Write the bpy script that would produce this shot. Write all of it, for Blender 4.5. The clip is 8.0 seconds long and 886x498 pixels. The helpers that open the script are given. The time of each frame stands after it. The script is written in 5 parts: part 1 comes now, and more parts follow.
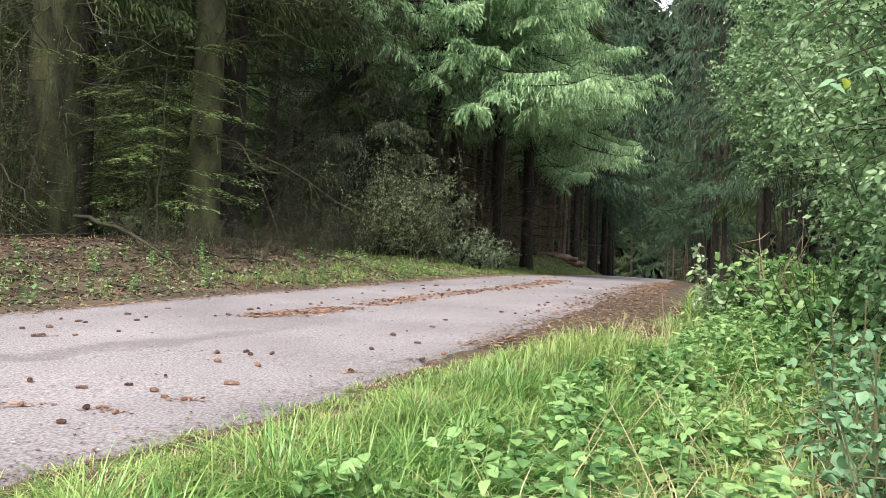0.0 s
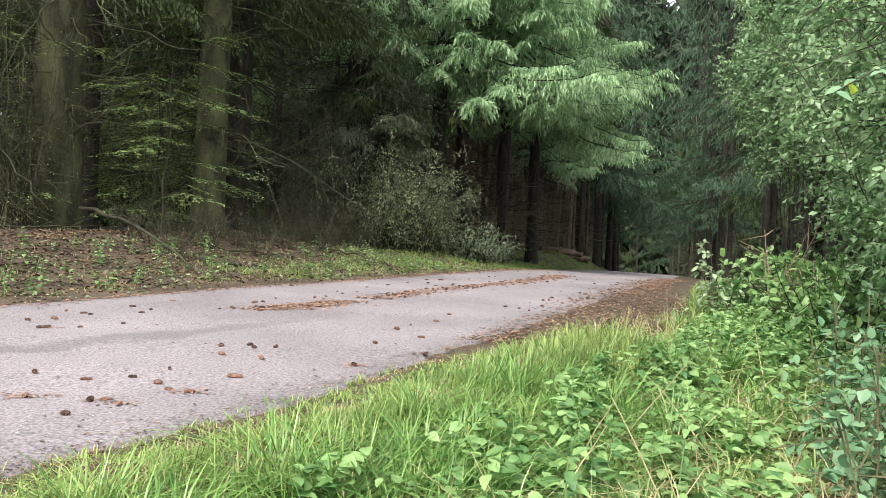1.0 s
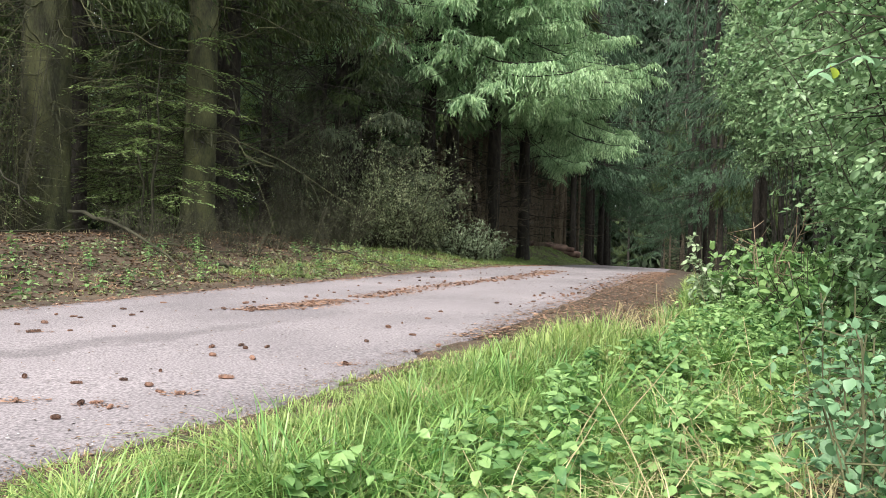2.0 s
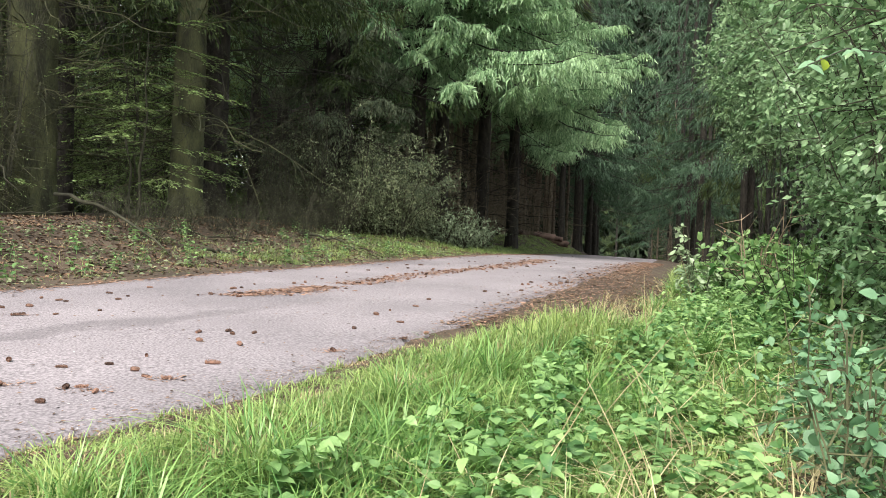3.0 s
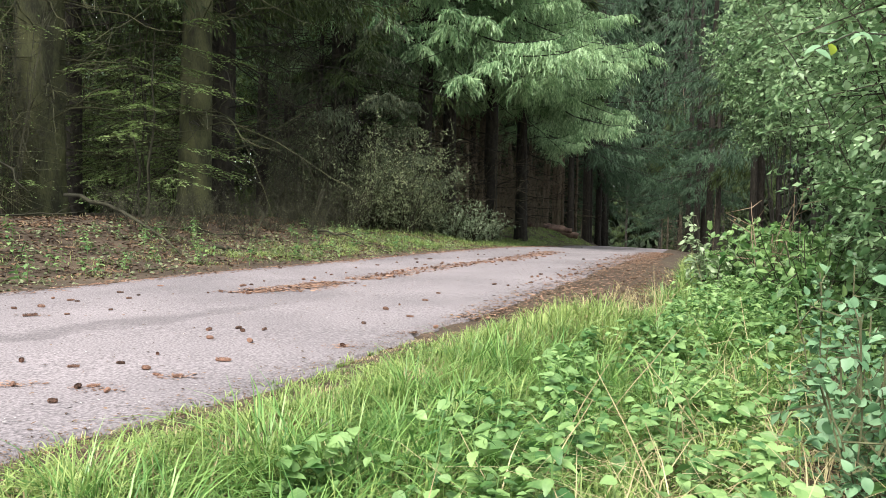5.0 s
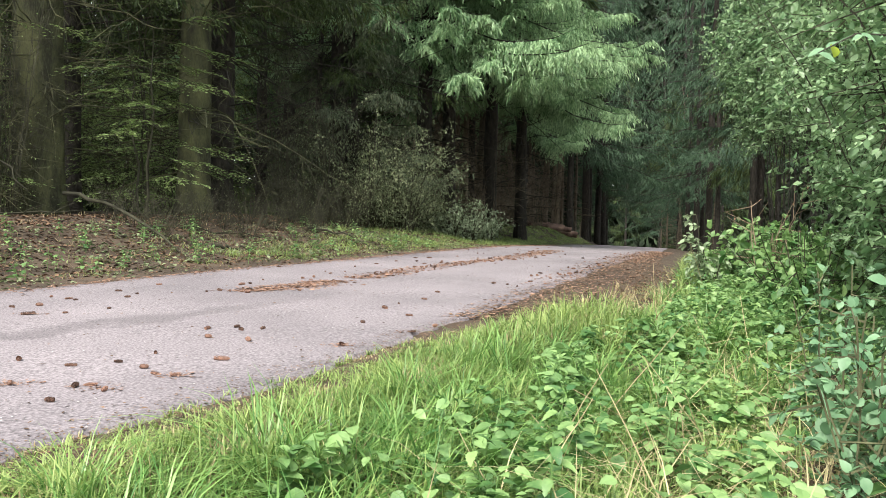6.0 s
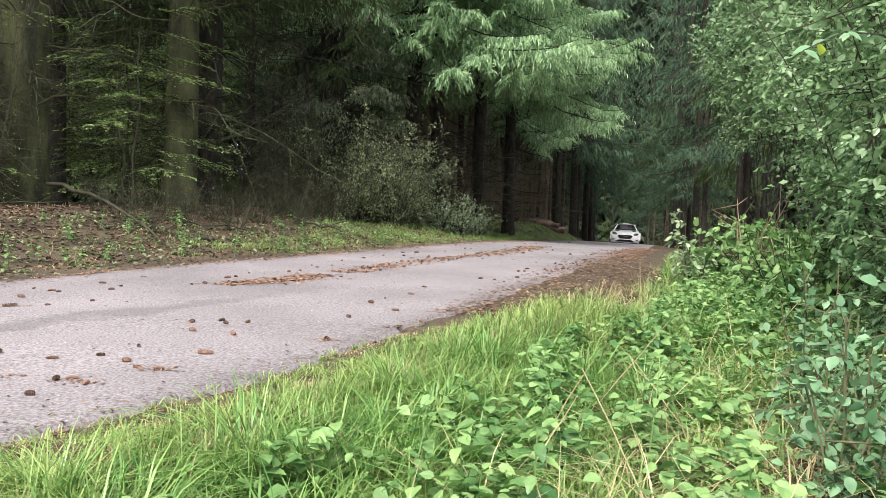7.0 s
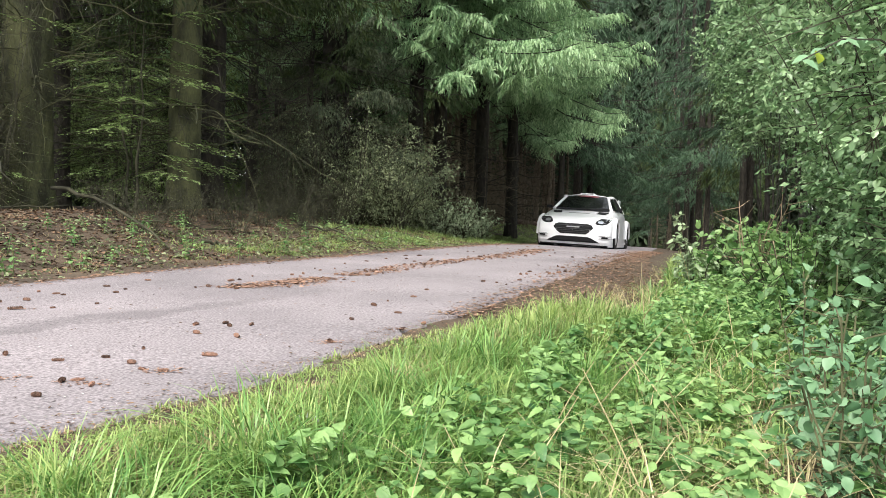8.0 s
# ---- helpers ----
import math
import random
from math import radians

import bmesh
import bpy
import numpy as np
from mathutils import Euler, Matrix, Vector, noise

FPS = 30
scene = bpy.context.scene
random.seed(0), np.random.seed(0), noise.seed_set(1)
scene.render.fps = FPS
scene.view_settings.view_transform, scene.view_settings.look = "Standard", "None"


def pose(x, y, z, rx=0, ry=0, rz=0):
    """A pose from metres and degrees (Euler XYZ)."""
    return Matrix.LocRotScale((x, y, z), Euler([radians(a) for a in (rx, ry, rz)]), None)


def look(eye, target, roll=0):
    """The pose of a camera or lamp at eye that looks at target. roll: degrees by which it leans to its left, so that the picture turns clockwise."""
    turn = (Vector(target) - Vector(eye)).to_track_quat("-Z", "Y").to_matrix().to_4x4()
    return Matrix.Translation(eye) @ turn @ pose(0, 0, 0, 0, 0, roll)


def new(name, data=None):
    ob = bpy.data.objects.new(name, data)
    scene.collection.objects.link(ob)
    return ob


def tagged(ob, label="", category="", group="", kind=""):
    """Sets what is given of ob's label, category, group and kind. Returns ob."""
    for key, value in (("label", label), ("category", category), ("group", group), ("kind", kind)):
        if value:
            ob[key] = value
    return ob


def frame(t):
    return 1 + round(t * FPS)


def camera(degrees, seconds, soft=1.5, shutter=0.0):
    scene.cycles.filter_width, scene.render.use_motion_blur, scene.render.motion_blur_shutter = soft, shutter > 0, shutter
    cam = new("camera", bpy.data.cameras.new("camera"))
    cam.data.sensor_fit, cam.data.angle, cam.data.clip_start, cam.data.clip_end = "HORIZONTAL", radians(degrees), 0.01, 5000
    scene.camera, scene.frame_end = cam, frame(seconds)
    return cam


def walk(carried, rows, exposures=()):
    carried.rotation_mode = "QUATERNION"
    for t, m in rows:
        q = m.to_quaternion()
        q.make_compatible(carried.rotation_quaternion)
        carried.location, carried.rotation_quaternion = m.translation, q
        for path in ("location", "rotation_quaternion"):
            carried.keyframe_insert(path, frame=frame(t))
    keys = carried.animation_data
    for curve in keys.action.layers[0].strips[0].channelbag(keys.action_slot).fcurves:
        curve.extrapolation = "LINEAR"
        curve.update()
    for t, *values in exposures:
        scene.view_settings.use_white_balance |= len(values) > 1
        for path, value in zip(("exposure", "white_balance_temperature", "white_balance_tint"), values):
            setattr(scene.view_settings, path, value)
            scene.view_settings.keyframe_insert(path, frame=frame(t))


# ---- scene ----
cam = camera(60.8, 8.0, soft=0.65)


def hold(x, y, z, yaw, pitch, roll):
    """A hand-held pose: yaw to the left, pitch up, roll as look() takes it."""
    a, b = radians(yaw), radians(pitch)
    eye = Vector((x, y, z))
    return look(eye, eye + Vector((-math.sin(a) * math.cos(b), math.cos(a) * math.cos(b), math.sin(b))), roll)


walk(cam, [
    (0.0, hold(0.007, -0.007, 0.623, 0.08, -0.52, 1.75)),
    (0.5, hold(0.014, -0.017, 0.624, 0.11, -0.71, 2.17)),
    (1.0, hold(0.012, -0.006, 0.624, 0.45, -0.97, 2.11)),
    (1.5, hold(0.023, -0.013, 0.626, 0.19, -1.02, 0.98)),
    (3.0, hold(0.022, -0.009, 0.625, -1.05, -2.06, 1.92)),
    (3.5, hold(0.026, -0.013, 0.627, -1.15, -2.58, 1.38)),
    (4.0, hold(0.029, -0.011, 0.630, -0.63, -2.61, 0.77)),
    (4.5, hold(0.028, -0.006, 0.627, -0.35, -2.56, 0.86)),
    (6.0, hold(0.029, 0.007, 0.624, -0.39, -2.65, 0.93)),
    (6.5, hold(0.028, 0.018, 0.622, -0.74, -2.94, 1.16)),
    (7.0, hold(0.034, 0.017, 0.626, -1.32, -3.04, 1.53)),
    (7.5, hold(0.038, 0.011, 0.623, -1.39, -2.70, 1.51)),
    (8.0, hold(0.036, -0.003, 0.624, -1.10, -2.79, 1.42)),
])

# ---- light: bright overcast sky over a forest lane ----
world = bpy.data.worlds.new("overcast")
scene.world = world
world.use_nodes = True
wn = world.node_tree
wn.nodes.clear()
w_out = wn.nodes.new("ShaderNodeOutputWorld")
w_bg = wn.nodes.new("ShaderNodeBackground")
w_sky = wn.nodes.new("ShaderNodeTexSky")
w_sky.sky_type = "NISHITA"
w_sky.sun_disc = False
w_sky.sun_elevation, w_sky.sun_rotation = radians(50), radians(210)
w_sky.dust_density, w_sky.ozone_density = 4.0, 1.0
w_mix = wn.nodes.new("ShaderNodeMix")
w_mix.data_type = "RGBA"
w_mix.inputs["Factor"].default_value = 0.75
w_mix.inputs["B"].default_value = (9.6, 10.0, 10.4, 1)
wn.links.new(w_sky.outputs[0], w_mix.inputs["A"])
wn.links.new(w_mix.outputs["Result"], w_bg.inputs[0])
w_bg.inputs[1].default_value = 0.12
wn.links.new(w_bg.outputs[0], w_out.inputs[0])

sun_data = bpy.data.lights.new("sun", "SUN")
sun_data.energy, sun_data.angle, sun_data.color = 4.65, radians(25), (1.0, 0.96, 0.9)
sun = new("sun", sun_data)
sun.matrix_world = look((-8.6, -15, 20.5), (0, 0, 0))
scene.view_settings.exposure = 0.66

# ---- small helpers ----
RNG = np.random.default_rng(7)


def mat(name, dark, light, scale=6.0, rough=0.8, bump=0.2, fine=None, island=0.0, piece=0.0, through_light=0.0, metal=0.0,
        stretch=(1, 1, 1), coat=0.0, span=(0.15, 0.85)):
    """A two-scale noise material: dark to light colour, with bump; island/piece: how far each leaf or object differs."""
    m = bpy.data.materials.new(name)
    m.use_nodes = True
    nt = m.node_tree
    n, lk = nt.nodes, nt.links
    bsdf = n["Principled BSDF"]
    bsdf.inputs["Roughness"].default_value = rough
    bsdf.inputs["Metallic"].default_value = metal
    bsdf.inputs["Coat Weight"].default_value = coat
    tc = n.new("ShaderNodeTexCoord")
    mp = n.new("ShaderNodeMapping")
    mp.inputs["Scale"].default_value = stretch
    lk.new(tc.outputs["Object"], mp.inputs["Vector"])
    big = n.new("ShaderNodeTexNoise")
    big.inputs["Scale"].default_value = scale
    big.inputs["Detail"].default_value = 5
    small = n.new("ShaderNodeTexNoise")
    small.inputs["Scale"].default_value = fine or scale * 9
    small.inputs["Detail"].default_value = 4
    for t in (big, small):
        lk.new(mp.outputs[0], t.inputs["Vector"])
    add = n.new("ShaderNodeMath")
    add.operation = "MULTIPLY_ADD"
    lk.new(small.outputs[0], add.inputs[0])
    add.inputs[1].default_value = 0.5
    half = n.new("ShaderNodeMath")
    half.operation = "MULTIPLY_ADD"
    lk.new(big.outputs[0], half.inputs[0])
    half.inputs[1].default_value, half.inputs[2].default_value = 1.3, -0.4
    lk.new(half.outputs[0], add.inputs[2])
    last = add
    if island or piece:
        src = n.new("ShaderNodeNewGeometry").outputs["Random Per Island"] if island else n.new("ShaderNodeObjectInfo").outputs["Random"]
        ad = n.new("ShaderNodeMath")
        ad.operation = "MULTIPLY_ADD"
        lk.new(src, ad.inputs[0])
        ad.inputs[1].default_value = island or piece
        sh = n.new("ShaderNodeMath")
        sh.operation = "SUBTRACT"
        lk.new(add.outputs[0], sh.inputs[0])
        sh.inputs[1].default_value = (island or piece) / 2
        lk.new(sh.outputs[0], ad.inputs[2])
        last = ad
    ramp = n.new("ShaderNodeValToRGB")
    ramp.color_ramp.elements[0].position, ramp.color_ramp.elements[1].position = span
    ramp.color_ramp.elements[0].color, ramp.color_ramp.elements[1].color = (*dark, 1), (*light, 1)
    lk.new(last.outputs[0], ramp.inputs[0])
    lk.new(ramp.outputs[0], bsdf.inputs["Base Color"])
    if bump:
        b = n.new("ShaderNodeBump")
        b.inputs["Strength"].default_value = bump
        b.inputs["Distance"].default_value = 0.03
        lk.new(add.outputs[0], b.inputs["Height"])
        lk.new(b.outputs[0], bsdf.inputs["Normal"])
    if through_light:
        tr = n.new("ShaderNodeBsdfTranslucent")
        lk.new(ramp.outputs[0], tr.inputs["Color"])
        mx = n.new("ShaderNodeMixShader")
        mx.inputs[0].default_value = through_light
        lk.new(bsdf.outputs[0], mx.inputs[1])
        lk.new(tr.outputs[0], mx.inputs[2])
        lk.new(mx.outputs[0], n["Material Output"].inputs[0])
    return m


class Shape:
    """Collects vertices and faces for one mesh."""

    def __init__(self):
        self.v, self.f, self.n = [], [], 0

    def add(self, verts, faces):
        verts = np.asarray(verts, float).reshape(-1, 3)
        self.v.append(verts)
        self.f.extend([tuple(i + self.n for i in f) for f in faces])
        self.n += len(verts)

    def many(self, verts, faces):
        """verts (k, m, 3): k copies of one m-vertex pattern."""
        k, m, _ = verts.shape
        self.v.append(verts.reshape(-1, 3))
        base = self.n + m * np.arange(k)
        for f in faces:
            self.f.extend(map(tuple, (base[:, None] + np.array(f)[None]).tolist()))
        self.n += k * m

    def tube(self, pts, radii, sides=5, cap=True):
        pts = np.asarray(pts, float)
        radii = np.broadcast_to(radii, len(pts))
        d = np.gradient(pts, axis=0)
        d /= np.linalg.norm(d, axis=1, keepdims=True) + 1e-9
        ref = np.array([0, 0, 1.0]) if abs(d[0][2]) < 0.8 else np.array([1.0, 0, 0])
        a = np.cross(d, ref)
        a /= np.linalg.norm(a, axis=1, keepdims=True) + 1e-9
        b = np.cross(d, a)
        th = np.arange(sides) * 2 * np.pi / sides
        ring = pts[:, None] + radii[:, None, None] * (np.cos(th)[None, :, None] * a[:, None] + np.sin(th)[None, :, None] * b[:, None])
        f = []
        for i in range(len(pts) - 1):
            for j in range(sides):
                k = (j + 1) % sides
                f.append((i * sides + j, i * sides + k, (i + 1) * sides + k, (i + 1) * sides + j))
        if cap:
            f.append(tuple(range(sides))[::-1])
            f.append(tuple((len(pts) - 1) * sides + j for j in range(sides)))
        self.add(ring.reshape(-1, 3), f)

    def mesh(self, name, material, smooth=False):
        me = bpy.data.meshes.new(name)
        me.from_pydata(np.concatenate(self.v).tolist() if self.v else [], [], self.f)
        for m in material if isinstance(material, (list, tuple)) else [material]:
            me.materials.append(m)
        if smooth:
            me.shade_smooth()
        return me


def unit(a):
    return a / (np.linalg.norm(a, axis=-1, keepdims=True) + 1e-9)


def leaves(shape, p, d, up, length, width, fold=0.25, fine=False, droop=0.0):
    """Leaves from points p along d, faces towards up; folded along the midrib."""
    n = len(p)
    d = unit(d)
    s = unit(np.cross(d, up))
    u = np.cross(s, d)
    L, W = np.broadcast_to(length, n)[:, None], np.broadcast_to(width, n)[:, None]
    if not fine:
        v = np.stack([p, p + 0.45 * L * d + s * W / 2 + u * W * fold, p + L * d - u * L * droop, p + 0.45 * L * d - s * W / 2 + u * W * fold], 1)
        shape.many(v, [(0, 1, 2), (0, 2, 3)])
        return
    q = lambda a, b, c: p + a * L * d + b * s * W + (c * W - droop * L * a * a) * u
    v = np.stack([q(0, 0, 0), q(0.35, 0, 0), q(0.7, 0, 0), q(1, 0, 0), q(0.15, 0.36, fold * .8), q(0.42, 0.5, fold), q(0.75, 0.3, fold * 0.6),
                  q(0.15, -0.36, fold * .8), q(0.42, -0.5, fold), q(0.75, -0.3, fold * 0.6)], 1)
    shape.many(v, [(0, 1, 4), (4, 1, 5), (5, 1, 2), (5, 2, 6), (6, 2, 3), (0, 7, 1), (7, 8, 1), (8, 2, 1), (8, 9, 2), (9, 3, 2)])


def part(name, shape, material, parent=None, label="", smooth=False):
    me = shape if isinstance(shape, bpy.types.Mesh) else shape.mesh(name, material, smooth)
    ob = new(name, me)
    if parent is not None:
        ob.parent = parent
    if label:
        tagged(ob, label)
    return ob


def thing(name, label, category, group="", kind="", at=None):
    ob = new(name)
    ob.empty_display_size = 0.1
    if at is not None:
        ob.matrix_basis = at
    return tagged(ob, label, category, group, kind)


def blur(values, width):
    k = np.ones(width) / width
    pad = np.pad(values, width, mode="reflect", reflect_type="odd")
    return np.convolve(np.convolve(pad, k, "same"), k, "same")[width:-width]


def smooth01(t):
    t = np.clip(t, 0, 1)
    return t * t * (3 - 2 * t)


# ---- the lane's plan: height and edges along y ----
LANE_Y = np.arange(-14, 330, 0.25)
LANE_Z = blur(np.interp(LANE_Y, [-14, 0, 6.5, 10, 14, 18, 30, 41, 46, 54, 63, 70, 80, 110, 160, 330],
                        [-0.2, 0, 0.09, 0.08, -0.01, -0.16, -0.58, -1.01, -1.19, -1.66, -2.42, -3.2, -4.6, -7.5, -11, -18]), 9)
LANE_R = blur(np.interp(LANE_Y, [-14, 0, 1.75, 1.95, 2.27, 2.51, 3.46, 5.85, 8.63, 14.4, 24, 30, 41, 61, 80, 100, 130, 170, 330],
                        [-11, -2.15, -1.02, -0.83, -0.64, -0.49, -0.07, 0.96, 2.06, 4.2, 7.2, 9.1, 12.5, 17.9, 21.6, 22.5, 17, 4, -60]), 5)
LANE_L = blur(np.interp(LANE_Y, [-14, 0, 4.8, 5.6, 6.6, 7.4, 8.2, 9.5, 11.1, 14.1, 18.6, 24.2, 30, 41, 61, 80, 100, 130, 170, 330],
                        [-14.6, -5.3, -2.72, -2.35, -1.82, -1.45, -1.03, -0.45, 0.26, 1.4, 2.6, 4.0, 5.6, 8.8, 14.2, 17.8, 18.6, 12.6, -0.4, -65]), 9)


def lane_z(y):
    return np.interp(y, LANE_Y, LANE_Z)


def lane_l(y):
    return np.interp(y, LANE_Y, LANE_L)


def lane_r(y):
    return np.interp(y, LANE_Y, LANE_R)


def crossfall(x, y):
    """The lane falls to its right-hand side beyond the first metres."""
    return -0.035 * smooth01((y - 8) / 6) * np.clip(x - (lane_l(y) + lane_r(y)) / 2, -2.2, 2.2)


def lane_top(x, y):
    return lane_z(y) + crossfall(x, y) + 0.02


def ground_z(x, y):
    x, y = np.asarray(x, float), np.asarray(y, float)
    base = lane_z(y) + crossfall(x, y)
    dl, dr = (lane_l(y) - x) * 0.93, (x - lane_r(y)) * 0.93
    bank = 0.01 + (0.42 + 0.25 * smooth01((y - 18) / 14)) * smooth01((dl - 0.2) / (3.4 - 1.7 * smooth01((y - 20) / 12))) + 0.12 * smooth01((dl - 4) / 8)
    verge = 0.01 - 0.2 * smooth01((dr - 0.2) / 1.1) + 0.4 * smooth01((dr - 1.8) / 3.5)
    wave = 0.05 * np.sin(1.7 * x + 0.6 * y) * np.sin(0.9 * y - 0.7 * x + 1) + 0.025 * np.sin(4.1 * x - 2.3 * y) * np.sin(3.3 * y + 1.9 * x)
    side = np.maximum(dl, dr)
    z = base + np.where(dl > 0, bank, 0) + np.where(dr > 0, verge, 0) + wave * smooth01((side - 0.1) / 1.2)
    return np.where(side < 0, base + 0.01 - 0.04 * smooth01((-side - 0.2) / 0.2), z)

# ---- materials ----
# Darker than bare bark: the wood's shade on the trunks is in the colour.
M_BARK = mat("shade-darkened spruce bark", (0.012, 0.010, 0.007), (0.05, 0.043, 0.03), 14, 0.9, 1.0, 90, stretch=(1, 1, 0.35), span=(0.3, 0.9))
M_POLEBARK = mat("grey-brown pole bark", (0.085, 0.067, 0.045), (0.28, 0.23, 0.16), 14, 0.9, 0.8, 80, stretch=(1, 1, 0.3), span=(0.25, 0.9))
M_MOSSBARK = mat("mossy bark", (0.02, 0.021, 0.009), (0.14, 0.148, 0.06), 5, 0.9, 1.0, 60, stretch=(1, 1, 0.35), span=(0.3, 0.95))
# Twig brown with the shade under the trees darkened into it.
M_TWIG = mat("shade-darkened dead twigs", (0.016, 0.015, 0.008), (0.062, 0.06, 0.032), 3, 0.9, 0.0)
M_MOSSTWIG = mat("mossy twigs", (0.045, 0.045, 0.02), (0.15, 0.155, 0.075), 3, 0.9, 0.0)
# Needles inside the wood: part of the forest shade is in this dark colour.
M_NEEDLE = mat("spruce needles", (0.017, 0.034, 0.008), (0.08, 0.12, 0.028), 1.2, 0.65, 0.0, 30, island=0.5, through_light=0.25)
# Pale tips, lightened further to put the light on open boughs into the colour.
M_NEEDLE_PALE = mat("light-washed needle tips", (0.125, 0.25, 0.105), (0.45, 0.63, 0.34), 1.0, 0.45, 0.0, 30, island=0.6, through_light=0.3)
M_LEAF = mat("shrub leaves", (0.115, 0.22, 0.095), (0.38, 0.54, 0.29), 1.5, 0.32, 0.0, 20, island=0.7, through_light=0.4)
M_LEAF_GREY = mat("dusty shrub leaves", (0.1, 0.13, 0.06), (0.32, 0.37, 0.2), 1.5, 0.7, 0.0, 20, island=0.7, through_light=0.25)
M_HERB = mat("herb leaves", (0.07, 0.175, 0.048), (0.32, 0.49, 0.18), 2.0, 0.5, 0.0, 25, island=0.6, through_light=0.35)
M_GRASS = mat("grass", (0.105, 0.195, 0.045), (0.42, 0.53, 0.18), 1.4, 0.55, 0.0, 9, island=0.7, through_light=0.35)
M_STRAW = mat("dry straw", (0.25, 0.195, 0.1), (0.6, 0.52, 0.3), 3, 0.8, 0.0, island=0.6, through_light=0.2)
M_LITTER = mat("leaf litter", (0.04, 0.022, 0.013), (0.22, 0.135, 0.08), 3, 0.9, 0.0, island=0.9)
M_CONE = mat("spruce cone", (0.05, 0.028, 0.02), (0.30, 0.165, 0.115), 60, 0.85, 0.3, piece=0.6)
M_HERB_LEAF = mat("single herb leaf", (0.06, 0.165, 0.048), (0.33, 0.5, 0.18), 8.0, 0.5, 0.0, 60, piece=0.75, through_light=0.35)
M_BLUISH = mat("bluish near leaves", (0.09, 0.2, 0.095), (0.27, 0.44, 0.24), 3, 0.5, 0.0, 40, island=0.5, through_light=0.3)
M_LUSH = mat("lush grass", (0.07, 0.19, 0.04), (0.35, 0.54, 0.165), 1.4, 0.42, 0.0, 9, island=0.6, through_light=0.35)

# ---- ground and lane ----
def soil_material():
    m = mat("forest soil", (0.03, 0.02, 0.013), (0.11, 0.078, 0.05), 2.2, 0.95, 0.8, 40)
    return m


def asphalt_material():
    m = bpy.data.materials.new("worn asphalt")
    m.use_nodes = True
    n, lk = m.node_tree.nodes, m.node_tree.links
    bsdf = n["Principled BSDF"]
    bsdf.inputs["Roughness"].default_value = 0.85
    tc = n.new("ShaderNodeTexCoord")
    grain = n.new("ShaderNodeTexVoronoi")
    grain.inputs["Scale"].default_value = 160
    patch = n.new("ShaderNodeTexNoise")
    patch.inputs["Scale"].default_value, patch.inputs["Detail"].default_value = 0.9, 6
    speck = n.new("ShaderNodeTexNoise")
    speck.inputs["Scale"].default_value, speck.inputs["Detail"].default_value = 95, 4
    for t in (grain, patch, speck):
        lk.new(tc.outputs["Object"], t.inputs["Vector"])
    base = n.new("ShaderNodeValToRGB")
    base.color_ramp.elements[0].color, base.color_ramp.elements[1].color = (0.168, 0.15, 0.16, 1), (0.272, 0.241, 0.254, 1)
    base.color_ramp.elements[0].position, base.color_ramp.elements[1].position = 0.3, 0.7
    lk.new(patch.outputs[0], base.inputs[0])
    gr = n.new("ShaderNodeValToRGB")
    gr.color_ramp.elements[0].position, gr.color_ramp.elements[1].position = 0.3, 0.7
    gr.color_ramp.elements[0].color, gr.color_ramp.elements[1].color = (0.48, 0.48, 0.48, 1), (1.45, 1.44, 1.43, 1)
    lk.new(speck.outputs[0], gr.inputs[0])
    mul = n.new("ShaderNodeMix")
    mul.data_type, mul.blend_type = "RGBA", "MULTIPLY"
    mul.inputs["Factor"].default_value = 1
    lk.new(base.outputs[0], mul.inputs["A"])
    lk.new(gr.outputs[0], mul.inputs["B"])
    # a coarse dark streak worn along one wheel track
    turn = n.new("ShaderNodeMapping")
    turn.vector_type = "TEXTURE"
    turn.inputs["Location"].default_value = (-1.75, 3.35, 0)
    turn.inputs["Rotation"].default_value = (0, 0, radians(-36))
    lk.new(tc.outputs["Object"], turn.inputs["Vector"])
    axes = n.new("ShaderNodeSeparateXYZ")
    lk.new(turn.outputs[0], axes.inputs[0])
    drift = n.new("ShaderNodeTexNoise")
    drift.inputs["Scale"].default_value, drift.inputs["Detail"].default_value = 3.5, 6
    lk.new(tc.outputs["Object"], drift.inputs["Vector"])
    across = n.new("ShaderNodeMath")
    across.operation = "MULTIPLY_ADD"
    lk.new(drift.outputs[0], across.inputs[0])
    across.inputs[1].default_value = 0.5
    lk.new(axes.outputs["X"], across.inputs[2])
    band = n.new("ShaderNodeValToRGB")
    el = band.color_ramp.elements
    el[0].position, el[0].color = 0.08, (1, 1, 1, 1)
    el[1].position, el[1].color = 0.2, (0.66, 0.66, 0.66, 1)
    for at, v in ((0.3, 0.72), (0.36, 1.1), (0.39, 1.0)):
        e = el.new(at)
        e.color = (v, v, v, 1)
    lk.new(across.outputs[0], band.inputs[0])
    fade = n.new("ShaderNodeMapRange")
    fade.inputs["From Min"].default_value, fade.inputs["From Max"].default_value = 0.6, 2.2
    fade.inputs["To Min"].default_value, fade.inputs["To Max"].default_value = 0.9, 0.0
    lk.new(axes.outputs["Y"], fade.inputs["Value"])
    worn = n.new("ShaderNodeMix")
    worn.data_type, worn.blend_type = "RGBA", "MULTIPLY"
    lk.new(fade.outputs[0], worn.inputs["Factor"])
    lk.new(mul.outputs["Result"], worn.inputs["A"])
    lk.new(band.outputs[0], worn.inputs["B"])
    lk.new(worn.outputs["Result"], bsdf.inputs["Base Color"])
    b = n.new("ShaderNodeBump")
    b.inputs["Strength"].default_value, b.inputs["Distance"].default_value = 0.35, 0.003
    lk.new(grain.outputs["Distance"], b.inputs["Height"])
    lk.new(b.outputs[0], bsdf.inputs["Normal"])
    return m


